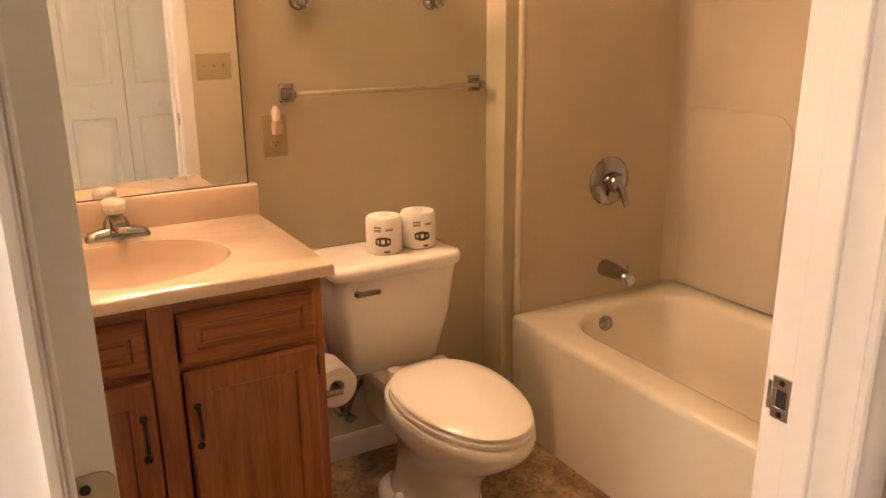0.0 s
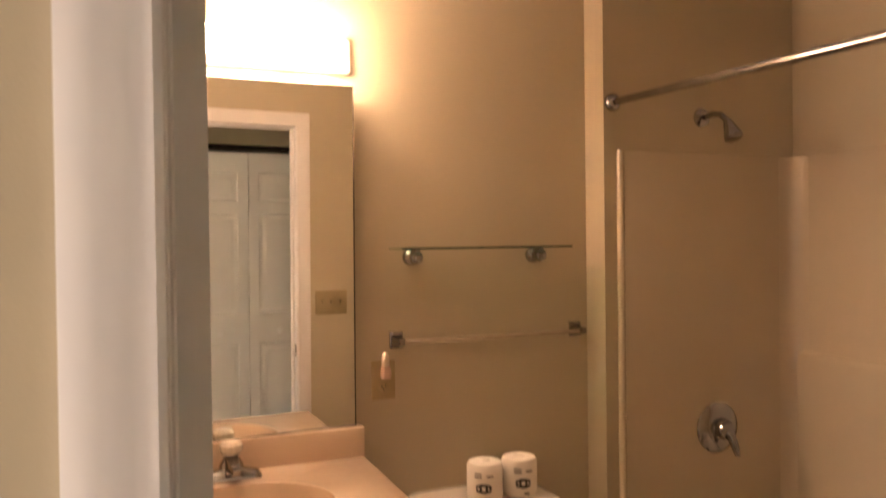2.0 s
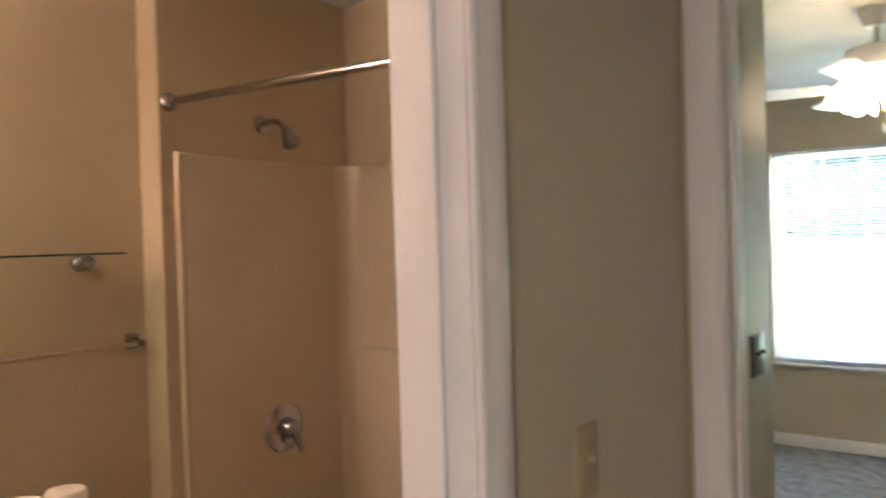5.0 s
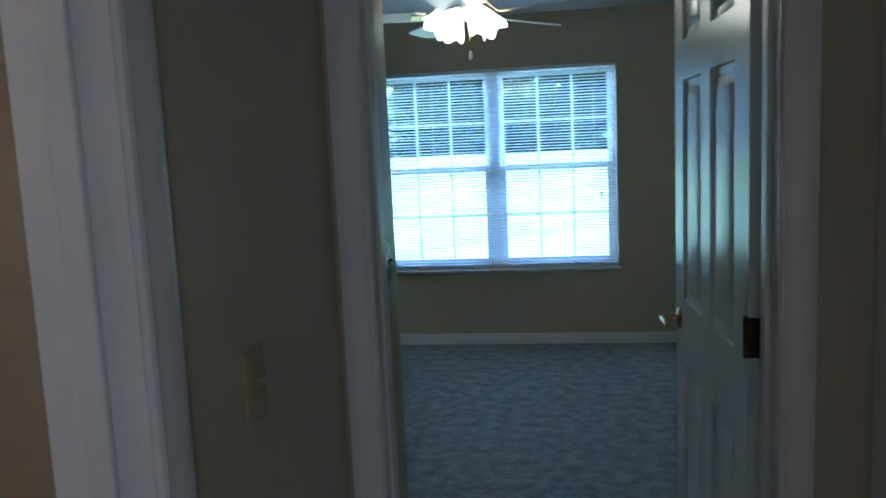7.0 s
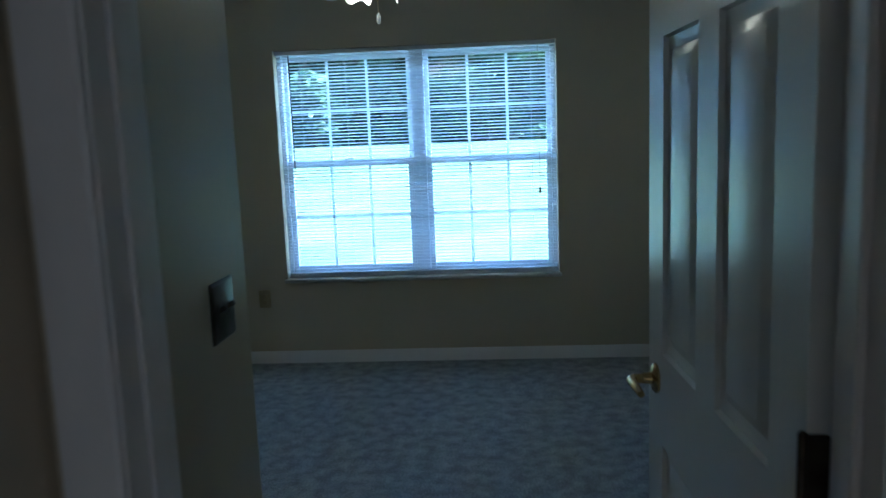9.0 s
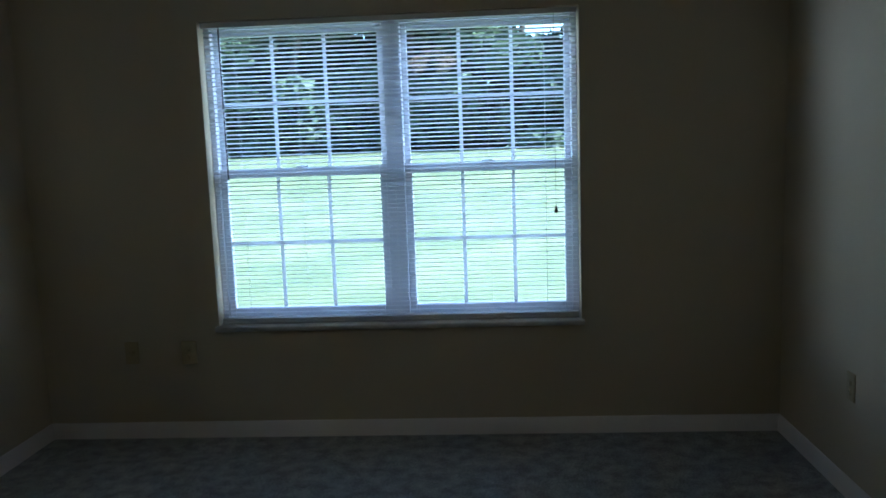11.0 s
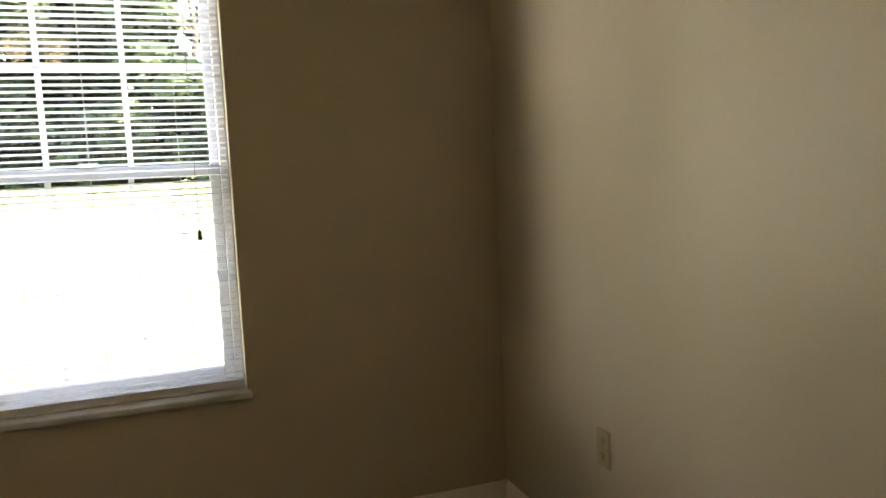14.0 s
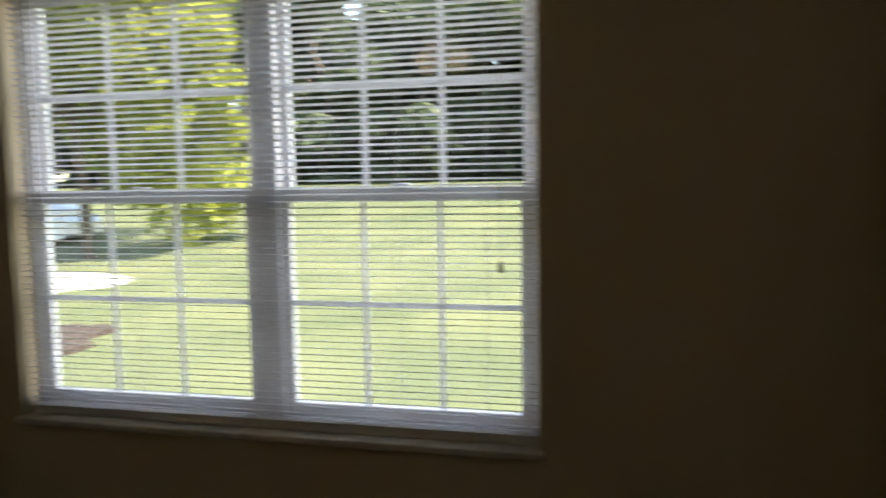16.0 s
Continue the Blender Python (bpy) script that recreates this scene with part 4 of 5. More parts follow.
# moulded top with its oval basin and splash
top = thing("countertop", (-1.33, 0.61, 0.866), "glossy peach cultured-marble vanity top with an integral oval basin", "countertop")
CX, CY = -1.318, 0.605
n = 48
def sq(hx0, hx1, hy0, hy1, z):
    out = []
    for i in range(n):
        t = 2 * math.pi * i / n
        c, s = math.cos(t), math.sin(t)
        k = 1 / max(abs(c), abs(s))
        px, py = c * k, s * k
        out.append((CX + (hx1 - CX) * px if px > 0 else CX + (CX - hx0) * px, CY + (hy1 - CY) * py if py > 0 else CY + (CY - hy0) * py, z))
    return out
x0, x1, y0, y1 = XM + 0.003, -1.047, 0.235, 0.995
loops = [sq(x0, x1, y0, y1, 0.8668), sq(x0, x1, y0, y1, 0.889), sq(x0, x1 - 0.006, y0 + 0.006, y1 - 0.006, CT)]
for a, b, z in ((0.192, 0.252, 0.895), (0.186, 0.246, 0.8975), (0.18, 0.24, 0.897), (0.176, 0.236, 0.884), (0.171, 0.228, 0.845), (0.154, 0.203, 0.79), (0.11, 0.14, 0.757), (0.05, 0.06, 0.746), (0.022, 0.022, 0.744)):
    loops.append(oval(CX + 0.03, CY - 0.01, a, b * 0.94, z, n))
part("top", loft_bm(loops, (False, False)), MARBLE, top, smooth=50)
part("backsplash", box_bm((XM + 0.003, y0, CT - 0.002), (-1.6, y1, 0.981), 0.004), MARBLE, top)
part("drain", lathe_bm([(0.024, 0.745), (0.024, 0.748), (0.018, 0.75), (0.006, 0.747)], 24, at=(CX + 0.03, CY - 0.01, 0)), CHROME, top, "chrome basin drain")

faucet = thing("faucet", (-1.535, 0.605, CT), "chrome centreset faucet with one clear knob", "faucet")
fx, fy = -1.535, 0.605
part("base_plate", loft_bm([rrect(fx, fy, 0.027, 0.078, 0.02, CT), rrect(fx, fy, 0.027, 0.078, 0.02, CT + 0.008), rrect(fx, fy, 0.02, 0.07, 0.018, CT + 0.02), rrect(fx, fy, 0.018, 0.03, 0.015, CT + 0.03)]), CHROME, faucet)
part("spout", loft_bm([[(fx + px, fy + sy * w, CT + z0 + dz) for sy, dz in ((-1, 0), (1, 0), (0.8, h), (-0.8, h))] for px, w, z0, h in ((-0.02, 0.022, 0.02, 0.04), (0.02, 0.02, 0.025, 0.036), (0.07, 0.015, 0.035, 0.025), (0.105, 0.013, 0.036, 0.02), (0.112, 0.01, 0.04, 0.012))]), CHROME, faucet, smooth=30)
part("body", lathe_bm([(0.033, 0.02), (0.032, 0.038), (0.024, 0.052), (0.016, 0.06)], 28, at=(fx - 0.008, fy, CT)), CHROME, faucet)
part("knob", lathe_bm([(0.012, 0.058), (0.024, 0.064), (0.031, 0.076), (0.031, 0.09), (0.024, 0.1), (0.0, 0.104)], 12, at=(fx - 0.008, fy, CT), cap=False), KNOB, faucet, "faceted clear acrylic knob", smooth=20)
part("lift_rod", tube_bm([(fx - 0.036, fy, CT + 0.02), (fx - 0.036, fy, CT + 0.07), (fx - 0.036, fy, CT + 0.078)], [0.0022, 0.0022, 0.005], 10), CHROME, faucet)

mir = thing("mirror", (-1.603, 0.61, 0.982), "large frameless wall mirror resting on the vanity backsplash", "mirror")
part("backing", box_bm((XM + 0.001, 0.26, 0.99), (-1.636, 0.955, 1.965)), DARK, mir)
mp = Matrix.Translation((-1.626, 0.973, 0.9835)) @ Matrix.Rotation(radians(1.8), 4, "Z") @ Matrix.Rotation(radians(0.9), 4, "Y")
mg = box_bm((-0.006, -0.728, 0.0), (0.0, 0.0, 1.0), 0.0008, 1)
mg.transform(mp)
part("glass", mg, MIRROR, mir)
for lo, hi in (((-0.006, -0.728, -0.003), (0.0015, 0.003, 0.0)), ((-0.006, 0.0002, 0.0), (0.0015, 0.003, 1.0))):
    eb = box_bm(lo, hi, 0.0004, 1)
    eb.transform(mp)
    part("edge_strip", eb, BRONZE, mir, "thin dark edge of the mirror")

# light bar over the mirror
bar = thing("vanity_light", (XM, 0.61, 2.06), "chrome light bar with four glowing frosted globes", "vanity light")
part("backplate", loft_bm([[(x, y, z) for y, z, _ in rrect(0.61, 2.075, hy, hz, 0.01, 0, 3)] for x, hy, hz in ((XM + 0.001, 0.365, 0.05), (XM + 0.02, 0.365, 0.05), (XM + 0.026, 0.357, 0.042))]), ENAMEL, bar)
for k in range(4):
    yk = 0.61 + (k - 1.5) * 0.18
    part("socket", lathe_bm([(0.024, 0.024), (0.024, 0.034), (0.02, 0.04)], 20, "x", (XM, yk, 2.075)), CHROME, bar)
    part("globe", lathe_bm([(0.018, 0.038)] + [(0.056 * math.sin(a), 0.092 - 0.056 * math.cos(a)) for a in [0.4 + (math.pi - 0.4) * i / 12 for i in range(13)]], 24, "x", (XM, yk, 2.075), False), BULB, bar, "glowing frosted globe bulb")


# ---- bathroom: shelf, bar ----
shelf = thing("glass_shelf", (XM, 1.395, 1.5), "clear glass shelf on two chrome mounts over the toilet", "shelf")
sh = part("glass", box_bm((XM + 0.012, 1.09, 1.501), (XM + 0.135, 1.662, 1.507), 0.001, 1), SHELFG, shelf)
part("front_edge", box_bm((XM + 0.1352, 1.09, 1.5012), (XM + 0.1362, 1.662, 1.5068)), EDGEG, shelf, "dark green polished glass edge")
for yk in (1.163, 1.59):
    mb = lathe_bm([(0.026, 0), (0.026, 0.006), (0.02, 0.014), (0.012, 0.02), (0.011, 0.03), (0.019, 0.036), (0.023, 0.05), (0.019, 0.064), (0.008, 0.07)], 24, "x", (XM + 0.001, yk, 1.477))
    join(mb, lathe_bm([(0.01, 1.477), (0.012, 1.494), (0.016, 1.5005)], 16, at=(XM + 0.05, yk, 0)))
    part("mount", mb, CHROME, shelf, "round chrome shelf mount")

towel = thing("towel_bar", (XM, 1.43, 1.22), "chrome towel bar on two square posts", "towel bar")
for yk in (1.112, 1.748):
    pb = box_bm((XM + 0.0005, yk - 0.022, 1.198), (XM + 0.009, yk + 0.022, 1.25), 0.003)
    join(pb, loft_bm([[(x, yk - w, 1.222 - w), (x, yk + w, 1.222 - w), (x, yk + w, 1.222 + w), (x, yk - w, 1.222 + w)] for x, w in ((XM + 0.008, 0.017), (XM + 0.03, 0.011), (XM + 0.06, 0.011), (XM + 0.066, 0.008))]))
    part("post", pb, CHROME, towel, smooth=30)
part("bar", box_bm((XM + 0.043, 1.118, 1.2155), (XM + 0.055, 1.742, 1.2285), 0.002), ACRYL, towel, "slim smoky acrylic bar")

freshener = thing("air_freshener", (XM + 0.014, 1.07, 1.13), "pink plug-in air freshener with a clear bulb of oil", "air freshener")
part("body", loft_bm([rrect(XM + 0.022, 1.072, 0.0135, 0.013, 0.008, 1.112), rrect(XM + 0.024, 1.072, 0.0155, 0.015, 0.009, 1.128), rrect(XM + 0.023, 1.072, 0.012, 0.012, 0.007, 1.15)]),
     mat("pink_plastic", (0.6, 0.42, 0.33), (0.55, 0.37, 0.29), rough=0.3, bump=0), freshener)
part("oil_vial", lathe_bm([(0.01, 1.15), (0.0125, 1.156), (0.0125, 1.178), (0.009, 1.187), (0.006, 1.192), (0.0, 1.193)], 18, at=(XM + 0.027, 1.07, 0), cap=False),
     mat("vial_plastic", (0.74, 0.66, 0.56), (0.7, 0.61, 0.52), rough=0.1, bump=0), freshener)

# ---- bathroom: toilet ----
TYC, BYC = 1.338, 1.37
toilet = thing("toilet", (-1.3, TYC, 0), "white two-piece toilet with its lid closed", "toilet")
loops = []
for cx, a, b, z, eg in ((-1.27, 0.2, 0.115, 0.0, 0.0), (-1.27, 0.195, 0.112, 0.03, 0.0), (-1.25, 0.175, 0.098, 0.1, 0.05), (-1.22, 0.18, 0.1, 0.2, 0.08), (-1.17, 0.225, 0.135, 0.28, 0.1), (-1.13, 0.262, 0.168, 0.34, 0.12), (-1.12, 0.276, 0.166, 0.375, 0.13), (-1.12, 0.276, 0.167, 0.395, 0.13), (-1.12, 0.27, 0.162, 0.402, 0.13), (-1.12, 0.2, 0.13, 0.4, 0.13)):
    loops.append(oval(cx, BYC, a, b, z, 44, 2.2, eg))
bm = loft_bm(loops)
join(bm, loft_bm([rrect(-1.475, BYC, 0.13, 0.075, 0.03, 0.2), rrect(-1.475, BYC, 0.14, 0.095, 0.04, 0.33), rrect(-1.475, BYC, 0.15, 0.12, 0.04, 0.378), rrect(-1.475, BYC, 0.145, 0.115, 0.04, 0.392)]))
join(bm, loft_bm([oval(-1.3, BYC, 0.17, 0.145, 0.0, 44, 2.6), oval(-1.3, BYC, 0.168, 0.143, 0.026, 44, 2.6), oval(-1.3, BYC, 0.155, 0.128, 0.034, 44, 2.6)]))
part("bowl", bm, CHINA, toilet, smooth=60)
part("seat", loft_bm([oval(-1.106, BYC, 0.252, 0.162, 0.4035, 44, 2.15, 0.13), oval(-1.106, BYC, 0.257, 0.166, 0.41, 44, 2.15, 0.13), oval(-1.106, BYC, 0.255, 0.164, 0.42, 44, 2.15, 0.13), oval(-1.106, BYC, 0.24, 0.152, 0.424, 44, 2.15, 0.13)]), SEATP, toilet, smooth=50)
part("seat_lid", loft_bm([oval(-1.108, BYC, 0.24, 0.154, 0.4245, 44, 2.15, 0.13), oval(-1.108, BYC, 0.252, 0.162, 0.428, 44, 2.15, 0.13), oval(-1.108, BYC, 0.252, 0.162, 0.434, 44, 2.15, 0.13), oval(-1.108, BYC, 0.24, 0.154, 0.441, 44, 2.15, 0.13), oval(-1.108, BYC, 0.19, 0.126, 0.444, 44, 2.15, 0.13)]), SEATP, toilet, smooth=50)
for s in (-1, 1):
    part("seat_hinge", loft_bm([rrect(-1.362, BYC + s * 0.075, 0.018, 0.022, 0.008, 0.4), rrect(-1.362, BYC + s * 0.075, 0.018, 0.022, 0.008, 0.43), rrect(-1.362, BYC + s * 0.075, 0.01, 0.014, 0.006, 0.436)]), SEATP, toilet)
    part("bolt_cap", lathe_bm([(0.021, 0.0), (0.021, 0.014), (0.017, 0.03), (0.007, 0.037), (0.0, 0.0375)], 20, at=(-1.28, BYC + s * 0.115, 0.03), cap=False), CHINA, toilet)
tk = []
for hx, hy, z in ((0.095, 0.15, 0.393), (0.1, 0.158, 0.41), (0.113, 0.185, 0.56), (0.121, 0.198, 0.7), (0.121, 0.198, 0.712)):
    tk.append(rrect(-1.638 + hx, TYC, hx, hy, 0.035, z))
part("tank", loft_bm(tk), CHINA, toilet, smooth=50)
part("tank_lid", loft_bm([rrect(-1.512, TYC, 0.13, 0.208, 0.045, 0.7125), rrect(-1.512, TYC, 0.135, 0.215, 0.05, 0.722), rrect(-1.512, TYC, 0.135, 0.215, 0.05, 0.742), rrect(-1.512, TYC, 0.127, 0.207, 0.045, 0.753), rrect(-1.512, TYC, 0.1, 0.185, 0.035, 0.756)]), CHINA, toilet, smooth=60)
lv = lathe_bm([(0.011, 0), (0.011, 0.006), (0.006, 0.012)], 16, "x", (-1.398, TYC - 0.14, 0.672))
join(lv, loft_bm([[(-1.387 + dx, TYC - 0.143 + u, 0.672 + w) for dx, w in ((-0.003, -0.008), (0.004, -0.006), (0.004, 0.006), (-0.003, 0.008))] for u in (0, 0.02, 0.05, 0.07)]))
part("flush_lever", lv, CHROME, toilet, "small chrome flush lever")


def paper_roll(at, r, h, turn, label):
    ob = thing("toilet_roll", at, label, "toilet paper", "spare rolls on the tank")
    part("wrapper", lathe_bm([(0.02, 0.004), (r * 0.55, 0.001), (r * 0.93, 0.0), (r, 0.006), (r * 1.005, h * 0.5), (r, h - 0.008), (r * 0.9, h + 0.001), (r * 0.6, h - 0.002), (r * 0.34, h + 0.003), (r * 0.2, h - 0.004)], 36, at=at), PAPER, ob)
    def patch(a0, a1, z0, z1, m, name="printed_mark", steps=8, shear=0.0):
        lp = []
        for k in range(steps + 1):
            a = turn + a0 + (a1 - a0) * k / steps
            e = math.sin(math.pi * k / steps) * shear
            c, s = math.cos(a), math.sin(a)
            lp.append([(at[0] + (r + q) * c, at[1] + (r + q) * s, at[2] + zz) for q, zz in ((0.0002, z0 - e), (0.0016, z0 - e), (0.0016, z1 + e), (0.0002, z1 + e))])
        part(name, loft_bm(lp), m, ob)
    patch(-0.42, 0.42, h * 0.3, h * 0.46, INK, shear=0.006)
    patch(-0.34, 0.34, h * 0.345, h * 0.42, PAPER, "mark_inset", shear=0.002)
    patch(-0.2, -0.1, h * 0.3, h * 0.5, INK)
    patch(0.12, 0.2, h * 0.28, h * 0.48, INK)
    patch(-0.5, -0.1, h * 0.66, h * 0.72, GREYINK)
    patch(-0.5, -0.1, h * 0.75, h * 0.8, GREYINK)
    patch(0.15, 0.55, h * 0.68, h * 0.74, GREYINK)
    patch(0.05, 0.35, h * 0.07, h * 0.12, INK)
    return ob


paper_roll((-1.497, 1.335, 0.757), 0.054, 0.108, -0.5, "wrapped white toilet roll with dark print on the tank lid")
paper_roll((-1.5, 1.452, 0.757), 0.054, 0.108, -0.25, "wrapped white toilet roll turned sideways on the tank lid")

holder = thing("paper_holder", (-1.25, VY1, 0.505), "chrome toilet paper holder on the vanity's side with a part-used roll", "paper holder")
for xk in (-1.175, -1.325):
    part("post", tube_bm([(xk, VY1 + 0.001, 0.505), (xk, VY1 + 0.012, 0.505), (xk, VY1 + 0.075, 0.505)], [0.02, 0.01, 0.009], 14), CHROME, holder)
part("spindle", tube_bm([(-1.325, VY1 + 0.07, 0.505), (-1.175, VY1 + 0.07, 0.505)], 0.008, 14), CHROME, holder)
roll = part("roll", lathe_bm([(0.021, -0.053), (0.054, -0.053), (0.0565, -0.05), (0.0565, 0.05), (0.054, 0.053), (0.021, 0.053), (0.0195, 0.0), (0.021, -0.053)], 36, "x", (-1.25, VY1 + 0.07, 0.505), False), PAPER, holder, "white paper roll")

valve = thing("shutoff_valve", (XM, 1.228, 0.19), "chrome shutoff valve with a dark braided supply hose", "valve")
part("escutcheon", lathe_bm([(0.028, 0.0), (0.027, 0.004), (0.012, 0.009)], 22, "x", (XM + 0.014, 1.228, 0.19)), CHROME, valve)
part("stem", tube_bm([(XM + 0.015, 1.228, 0.19), (XM + 0.075, 1.228, 0.19)], [0.009, 0.012], 14), CHROME, valve)
part("handle", loft_bm([[(XM + 0.088 + dx, 1.228 + 0.02 * math.cos(a) * k, 0.19 + 0.012 * math.sin(a) * k) for a in [2 * math.pi * i / 16 for i in range(16)]] for dx, k in ((-0.012, 0.6), (0, 1), (0.012, 1), (0.016, 0.8))]), CHROME, valve)
part("supply_hose", tube_bm([(XM + 0.06, 1.228, 0.19), (XM + 0.064, 1.244, 0.24), (XM + 0.075, 1.272, 0.296), (XM + 0.09, 1.298, 0.338), (XM + 0.1, 1.288, 0.366), (XM + 0.1, 1.27, 0.4)], 0.0095, 10), BRAID, valve)

# ---- bathroom: tub and shower ----
tub = thing("bathtub", (-0.8, 2.22, 0), "cream fibreglass alcove bathtub with a plain apron", "bathtub")
TX0, TX1, TY0, TY1, TZ = XT + 0.004, XB - 0.004, 1.84, YT - 0.004, 0.434
tcx, tcy, thx, thy = (TX0 + TX1) / 2, (TY0 + TY1) / 2, (TX1 - TX0) / 2, (TY1 - TY0) / 2
bcx, bcy = (-1.43 - 0.2) / 2, (1.945 + 2.52) / 2
loops = [rrect(tcx, tcy + 0.006, thx, thy - 0.006, 0.006, 0.0), rrect(tcx, tcy + 0.004, thx, thy - 0.004, 0.006, 0.06), rrect(tcx, tcy, thx, thy, 0.006, 0.4), rrect(tcx, tcy, thx, thy, 0.006, 0.422), rrect(tcx, tcy + 0.004, thx - 0.002, thy - 0.005, 0.01, 0.431), rrect(tcx, tcy + 0.008, thx - 0.004, thy - 0.012, 0.012, TZ)]
for hx, hy, r, z, dx in ((0.625, 0.298, 0.2, 0.436, 0), (0.612, 0.286, 0.19, 0.431, 0), (0.6, 0.274, 0.18, 0.41, 0), (0.56, 0.25, 0.16, 0.25, 0.01), (0.52, 0.22, 0.14, 0.14, 0.02), (0.46, 0.17, 0.1, 0.1, 0.02), (0.3, 0.08, 0.05, 0.095, 0.02)):
    loops.append(rrect(bcx + dx, bcy, hx, hy, r, z))
part("shell", loft_bm(loops, (False, True)), FIBER, tub, smooth=50)
part("overflow_plate", lathe_bm([(0.036, 0.0), (0.036, 0.004), (0.03, 0.01), (0.012, 0.013), (0.0, 0.013)], 28, "x", (-1.41, 2.15, 0.372), False), CHROME, tub, "round chrome overflow plate")

SZ = 1.815
surround = thing("tub_surround", (-0.8, YT, TZ), "cream moulded fibreglass tub surround with a raised soap ledge", "tub surround")
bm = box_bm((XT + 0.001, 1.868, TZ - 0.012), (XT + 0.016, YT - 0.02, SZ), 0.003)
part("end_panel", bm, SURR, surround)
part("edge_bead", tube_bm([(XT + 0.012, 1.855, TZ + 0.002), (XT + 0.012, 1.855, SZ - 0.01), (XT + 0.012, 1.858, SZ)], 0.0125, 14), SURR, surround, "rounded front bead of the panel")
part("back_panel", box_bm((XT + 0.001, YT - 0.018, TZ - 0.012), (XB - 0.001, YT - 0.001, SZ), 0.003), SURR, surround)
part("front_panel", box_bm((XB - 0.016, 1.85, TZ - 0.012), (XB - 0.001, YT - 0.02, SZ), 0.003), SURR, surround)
cv = []
for k in range(9):
    a = math.pi / 2 * k / 8
    cv.append((XT + 0.016 + 0.07 * (1 - math.sin(a)), YT - 0.018 - 0.07 * (1 - math.cos(a))))
cv += [(XT + 0.016, YT - 0.018)]
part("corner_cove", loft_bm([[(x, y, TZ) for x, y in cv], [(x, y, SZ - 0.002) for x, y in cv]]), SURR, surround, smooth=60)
# soap ledge: low raised panel, its end rounded
lx0, lx1, lz = XT + 0.02, -1.06, 1.115
pl = [(lx0, TZ + 0.004)] + [(lx1, TZ + 0.004)] + [(lx1 - 0.09 + 0.09 * math.cos(a), lz - 0.09 + 0.09 * math.sin(a)) for a in [math.pi / 2 * k / 8 for k in range(9)]] + [(lx0, lz)]
def shrink(p, d):
    return (min(max(p[0], lx0 + d), lx1 - d), min(p[1], lz - d))
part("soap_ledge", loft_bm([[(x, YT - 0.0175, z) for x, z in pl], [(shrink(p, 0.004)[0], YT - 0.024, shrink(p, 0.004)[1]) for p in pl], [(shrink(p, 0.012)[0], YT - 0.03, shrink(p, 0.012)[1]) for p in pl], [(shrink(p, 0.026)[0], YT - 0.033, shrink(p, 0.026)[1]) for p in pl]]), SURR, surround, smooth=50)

XS = XT + 0.016
sv = thing("shower_valve", (XS, 2.243, 0.866), "chrome single-lever shower valve on a round plate", "shower valve")
part("escutcheon", lathe_bm([(0.088, 0.0), (0.088, 0.004), (0.08, 0.012), (0.05, 0.018), (0.04, 0.02)], 40, "x", (XS, 2.243, 0.866)), CHROME, sv)
part("hub", lathe_bm([(0.036, 0.018), (0.034, 0.045), (0.028, 0.056), (0.0, 0.06)], 28, "x", (XS, 2.243, 0.866), False), CHROME, sv)
part("lever", tube_bm([(XS + 0.04, 2.243, 0.866), (XS + 0.062, 2.25, 0.845), (XS + 0.072, 2.26, 0.805), (XS + 0.072, 2.266, 0.782)], [0.014, 0.016, 0.013, 0.009], 14), CHROME, sv)
sp = thing("tub_spout", (XS, 2.245, 0.535), "chrome tub spout with a pull-up diverter", "tub spout")
part("spout", loft_bm([[(XS + d, 2.245 + r * math.cos(a), 0.54 + o + r * 0.95 * math.sin(a)) for a in [2 * math.pi * i / 24 for i in range(24)]] for d, r, o in ((0, 0.034, 0), (0.01, 0.033, 0), (0.05, 0.03, 0), (0.1, 0.026, -0.004), (0.135, 0.024, -0.01), (0.142, 0.018, -0.012))]), CHROME, sp)
part("diverter", tube_bm([(XS + 0.12, 2.245, 0.55), (XS + 0.12, 2.245, 0.572), (XS + 0.12, 2.245, 0.58)], [0.004, 0.004, 0.007], 12), CHROME, sp)
shw = thing("wall_shower", (XT, 2.2, 1.94), "chrome shower head on a bent arm", "shower head")
part("flange", lathe_bm([(0.034, 0.0), (0.032, 0.006), (0.014, 0.014)], 24, "x", (XT + 0.0005, 2.2, 1.94)), CHROME, shw)
part("arm", tube_bm([(XT + 0.005, 2.2, 1.94), (XT + 0.06, 2.202, 1.945), (XT + 0.09, 2.204, 1.938), (XT + 0.11, 2.206, 1.92), (XT + 0.12, 2.207, 1.905)], 0.0105, 14), CHROME, shw)
hd = lathe_bm([(0.012, 0.012), (0.016, 0.0), (0.02, -0.012), (0.03, -0.045), (0.031, -0.056), (0.026, -0.06), (0.0, -0.06)], 24, cap=False)
hd.transform(Matrix.Translation((XT + 0.122, 2.207, 1.905)) @ Matrix.Rotation(radians(-26), 4, "Y"))
part("head", hd, CHROME, shw)
rod = thing("shower_rod", ((XT + XB) / 2, 1.834, 1.973), "straight chrome shower curtain rod, no curtain", "shower rod")
part("rod", tube_bm([(XT + 0.004, 1.834, 1.973), (XB - 0.004, 1.834, 1.93)], 0.0125, 20), CHROME, rod)
for xk, s in ((XT, 1), (XB, -1)):
    part("end_flange", lathe_bm([(0.03, 0.0005), (0.03, s * 0.006), (0.024, s * 0.016), (0.016, s * 0.022)], 24, "x", (xk, 1.834, 1.973 if s > 0 else 1.93)), CHROME, rod)
hook = thing("wall_hook", (XB, 1.7, 2.27), "small dark hook high beside the shower rod", "hook")
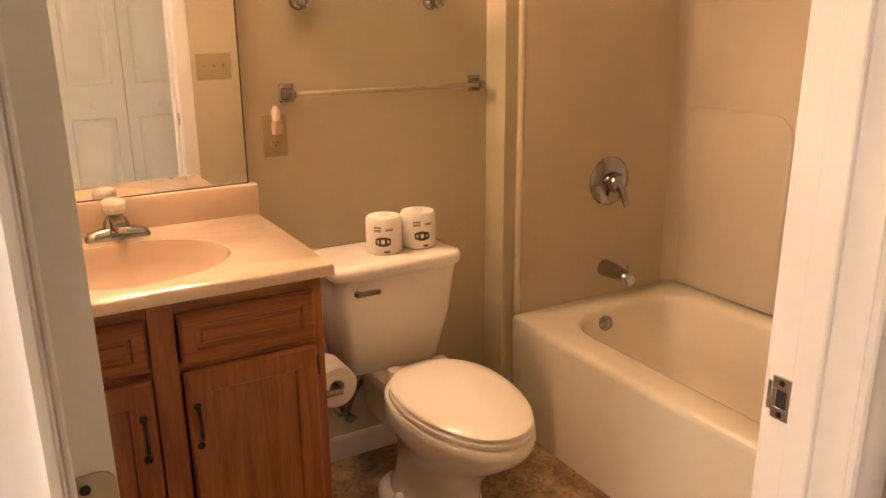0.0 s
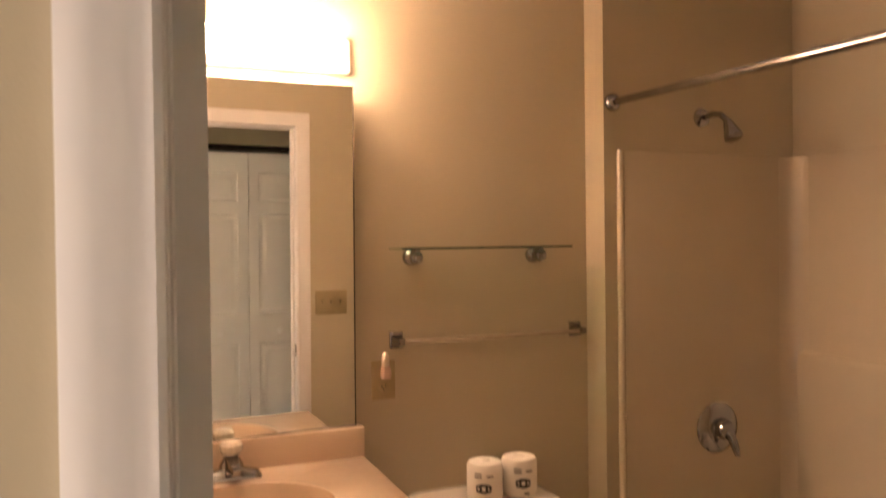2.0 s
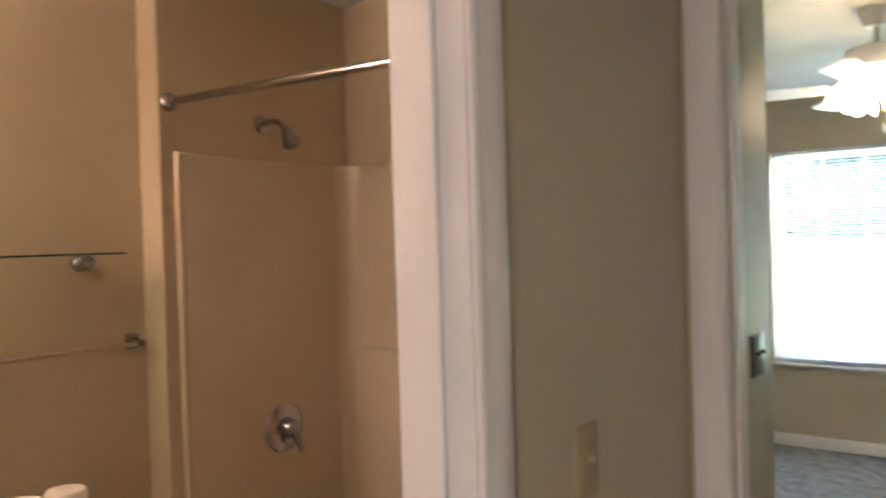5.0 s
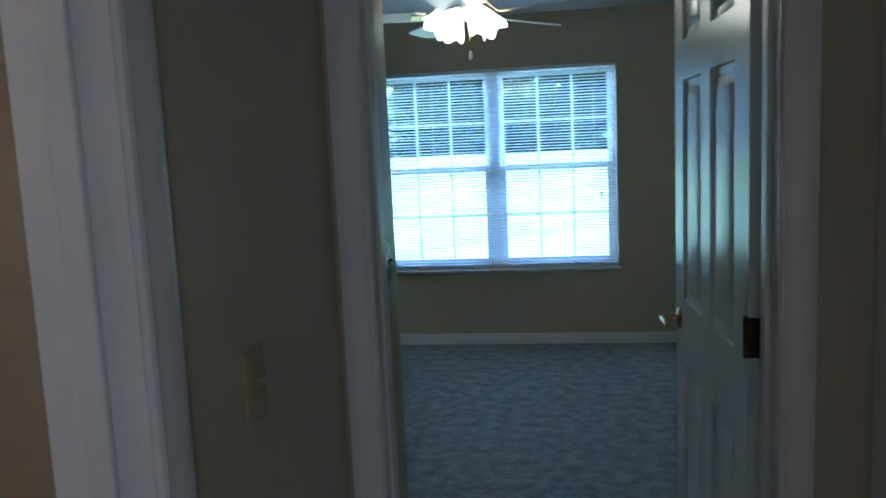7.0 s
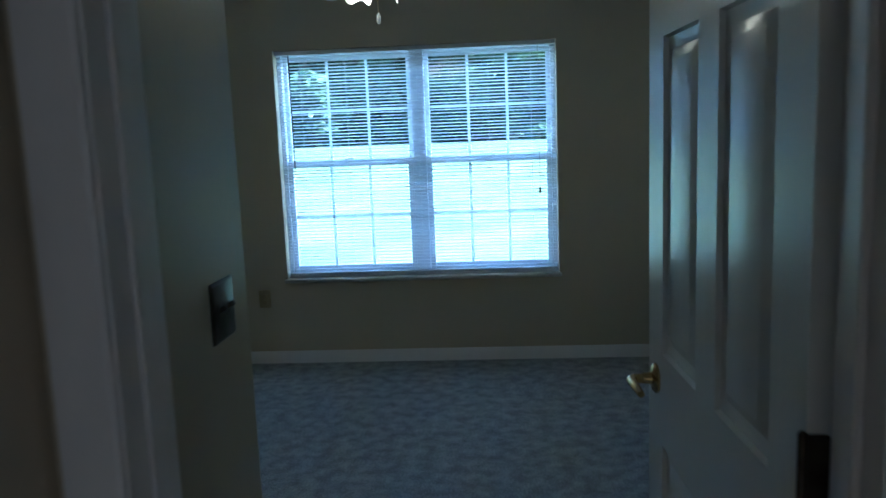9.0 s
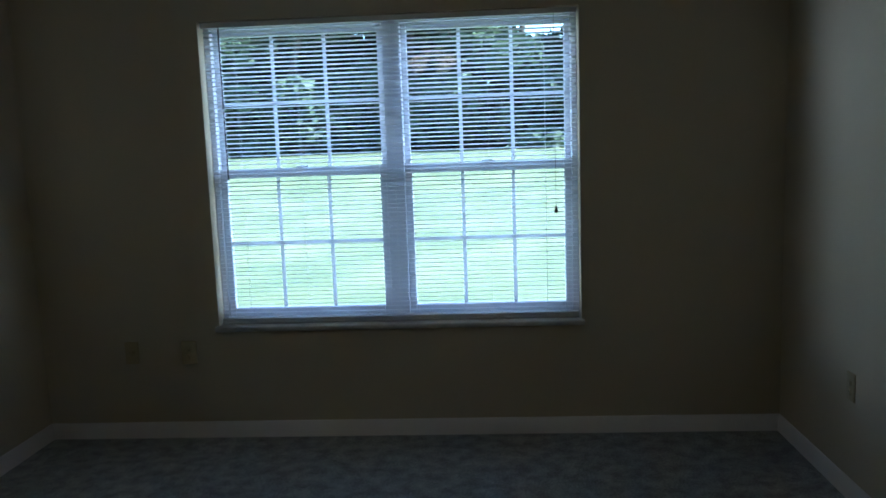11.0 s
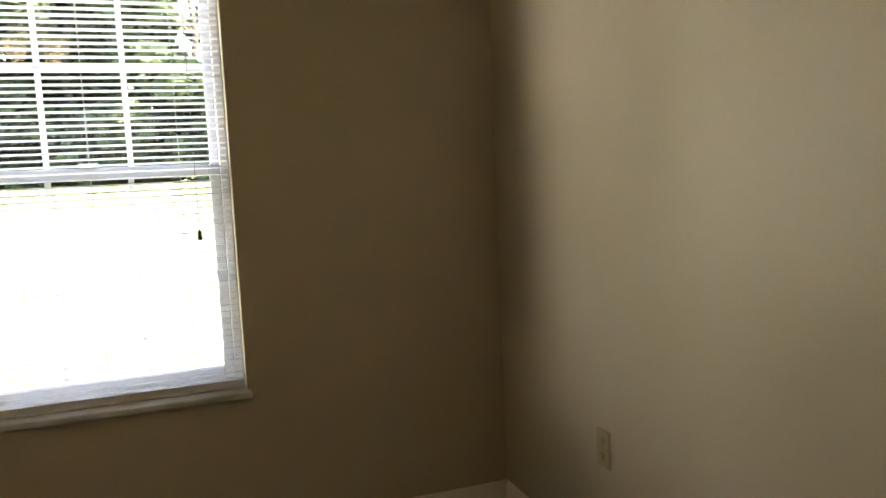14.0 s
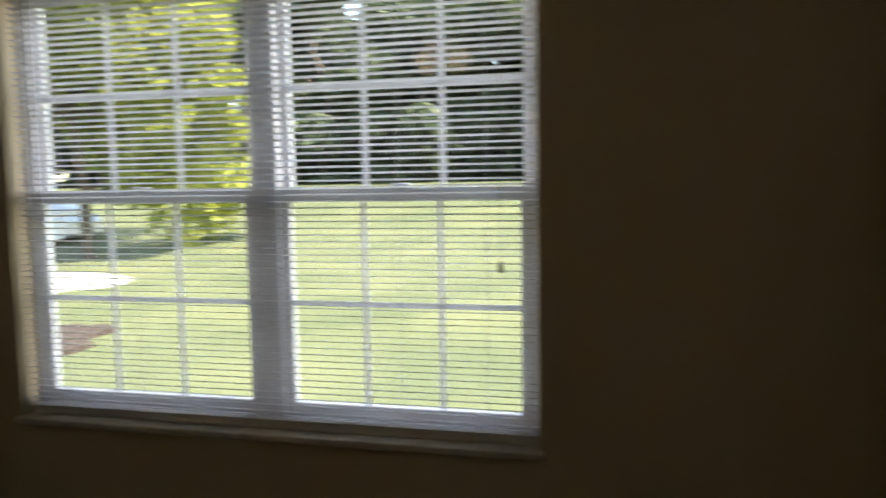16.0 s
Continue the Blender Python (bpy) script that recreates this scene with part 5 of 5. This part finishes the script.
part("hook", lathe_bm([(0.018, 0.0), (0.016, -0.01), (0.006, -0.016), (0.006, -0.03), (0.011, -0.036), (0.0, -0.042)], 18, "x", (XB, 1.7, 2.27), False), BRONZE, hook)

# exhaust fan grille
vent = thing("exhaust_vent", (-0.89, 1.5, H), "white plastic exhaust fan grille with louvred sloping sides", "ceiling vent")
def vl(z, k):
    return [(-1.02 + 0.035 * k, 1.355 + 0.036 * k, z), (-0.77 - 0.02 * k, 1.355 + 0.036 * k, z), (-0.77 - 0.02 * k, 1.65 - 0.036 * k, z), (-1.02 + 0.035 * k, 1.65 - 0.036 * k, z)]
# near-black backing paints the shade seen between the louvres
part("backing", loft_bm([vl(H - 0.001, 0.04), vl(H - 0.045, 0.9)]), DARK, vent)
part("cover_plate", loft_bm([vl(H - 0.046, 0.9), vl(H - 0.05, 0.9), vl(H - 0.053, 0.96)]), WHITEP, vent)
part("rim", loft_bm([vl(H - 0.0005, -0.05), vl(H - 0.006, -0.05), vl(H - 0.007, 0.05), vl(H - 0.002, 0.06)], (False, False)), WHITEP, vent)
for k in range(1, 7):
    f = 0.04 + 0.86 * k / 6
    part("louvre", loft_bm([vl(H - 0.047 * f - 0.001, f - 0.12), vl(H - 0.047 * f - 0.004, f - 0.09), vl(H - 0.047 * f - 0.0036, f + 0.02), vl(H - 0.047 * f - 0.001, f - 0.02)], (False, False)), WHITEP, vent)

# ---- bedroom: ceiling fan ----
FX, FY = 0.09, 4.17
fan = thing("ceiling_fan", (FX, FY, H), "white five-blade ceiling fan with lit frosted tulip shades", "ceiling fan")
part("canopy", lathe_bm([(0.035, H - 0.075), (0.05, H - 0.07), (0.068, H - 0.02), (0.07, H - 0.0005)], 32, at=(FX, FY, 0)), TRIM, fan)
part("downrod", tube_bm([(FX, FY, H - 0.17), (FX, FY, H - 0.06)], 0.014, 14), TRIM, fan)
part("motor_housing", lathe_bm([(0.05, H - 0.265), (0.1, H - 0.26), (0.128, H - 0.245), (0.132, H - 0.2), (0.128, H - 0.17), (0.08, H - 0.155), (0.02, H - 0.15)], 40, at=(FX, FY, 0)), TRIM, fan)
for k in range(5):
    a = radians(49 + 72 * k)
    rot = Matrix.Translation((FX, FY, H - 0.325)) @ Matrix.Rotation(a, 4, "Z")
    bl = loft_bm([[(x, -w, 0.0), (x, w, 0.0), (x, w, 0.006), (x, -w, 0.006)] for x, w in ((0.19, 0.045), (0.21, 0.055), (0.4, 0.062), (0.58, 0.068), (0.615, 0.06), (0.63, 0.04))])
    bl.transform(rot @ Matrix.Rotation(radians(11), 4, "X"))
    part("blade", bl, TRIM, fan)
    ir = loft_bm([[(x, -w, z - 0.004), (x, w, z - 0.004), (x, w, z), (x, -w, z)] for x, w, z in ((0.085, 0.016, 0.062), (0.13, 0.013, 0.045), (0.17, 0.012, 0.01), (0.2, 0.03, -0.001), (0.26, 0.035, -0.001))])
    ir.transform(rot @ Matrix.Rotation(radians(9), 4, "X"))
    part("blade_iron", ir, BRASS, fan)
part("light_hub", lathe_bm([(0.02, H - 0.35), (0.05, H - 0.34), (0.055, H - 0.3), (0.045, H - 0.266)], 28, at=(FX, FY, 0)), TRIM, fan)
for k in range(4):
    a = radians(35 + 90 * k)
    c = Vector((FX + 0.07 * math.cos(a), FY + 0.07 * math.sin(a), H - 0.285))
    mm = Matrix.Translation(c) @ Matrix.Rotation(a, 4, "Z") @ Matrix.Rotation(radians(-42), 4, "Y")
    pr = [(0.022, 0.0), (0.028, -0.012), (0.04, -0.045), (0.05, -0.08), (0.06, -0.11), (0.07, -0.135)]
    shb = bmesh.new()
    seg = 40
    rings = []
    for wall in (0, 1):
        for r, h in (pr if wall == 0 else pr[::-1]):
            t = max(0, (-h - 0.06) / 0.095)
            ring = []
            for i in range(seg):
                q = 2 * math.pi * i / seg
                rr = (r - 0.003 * wall) * (1 + 0.08 * t * math.cos(5 * q))
                ring.append((rr * math.cos(q), rr * math.sin(q), h - 0.015 * t * math.cos(5 * q)))
            rings.append(ring)
    shb = loft_bm(rings, (True, False))
    shb.transform(mm)
    part("shade", shb, FANB, fan, "lit frosted tulip glass shade", smooth=70)
part("pull_chain", tube_bm([(FX + 0.02, FY - 0.03, H - 0.335), (FX + 0.021, FY - 0.03, H - 0.49)], 0.0015, 6), BRASS, fan)
part("chain_pull", lathe_bm([(0.003, 0.03), (0.007, 0.02), (0.008, 0.0), (0.003, -0.01)], 12, at=(FX + 0.021, FY - 0.03, H - 0.52)), WHITEP, fan)
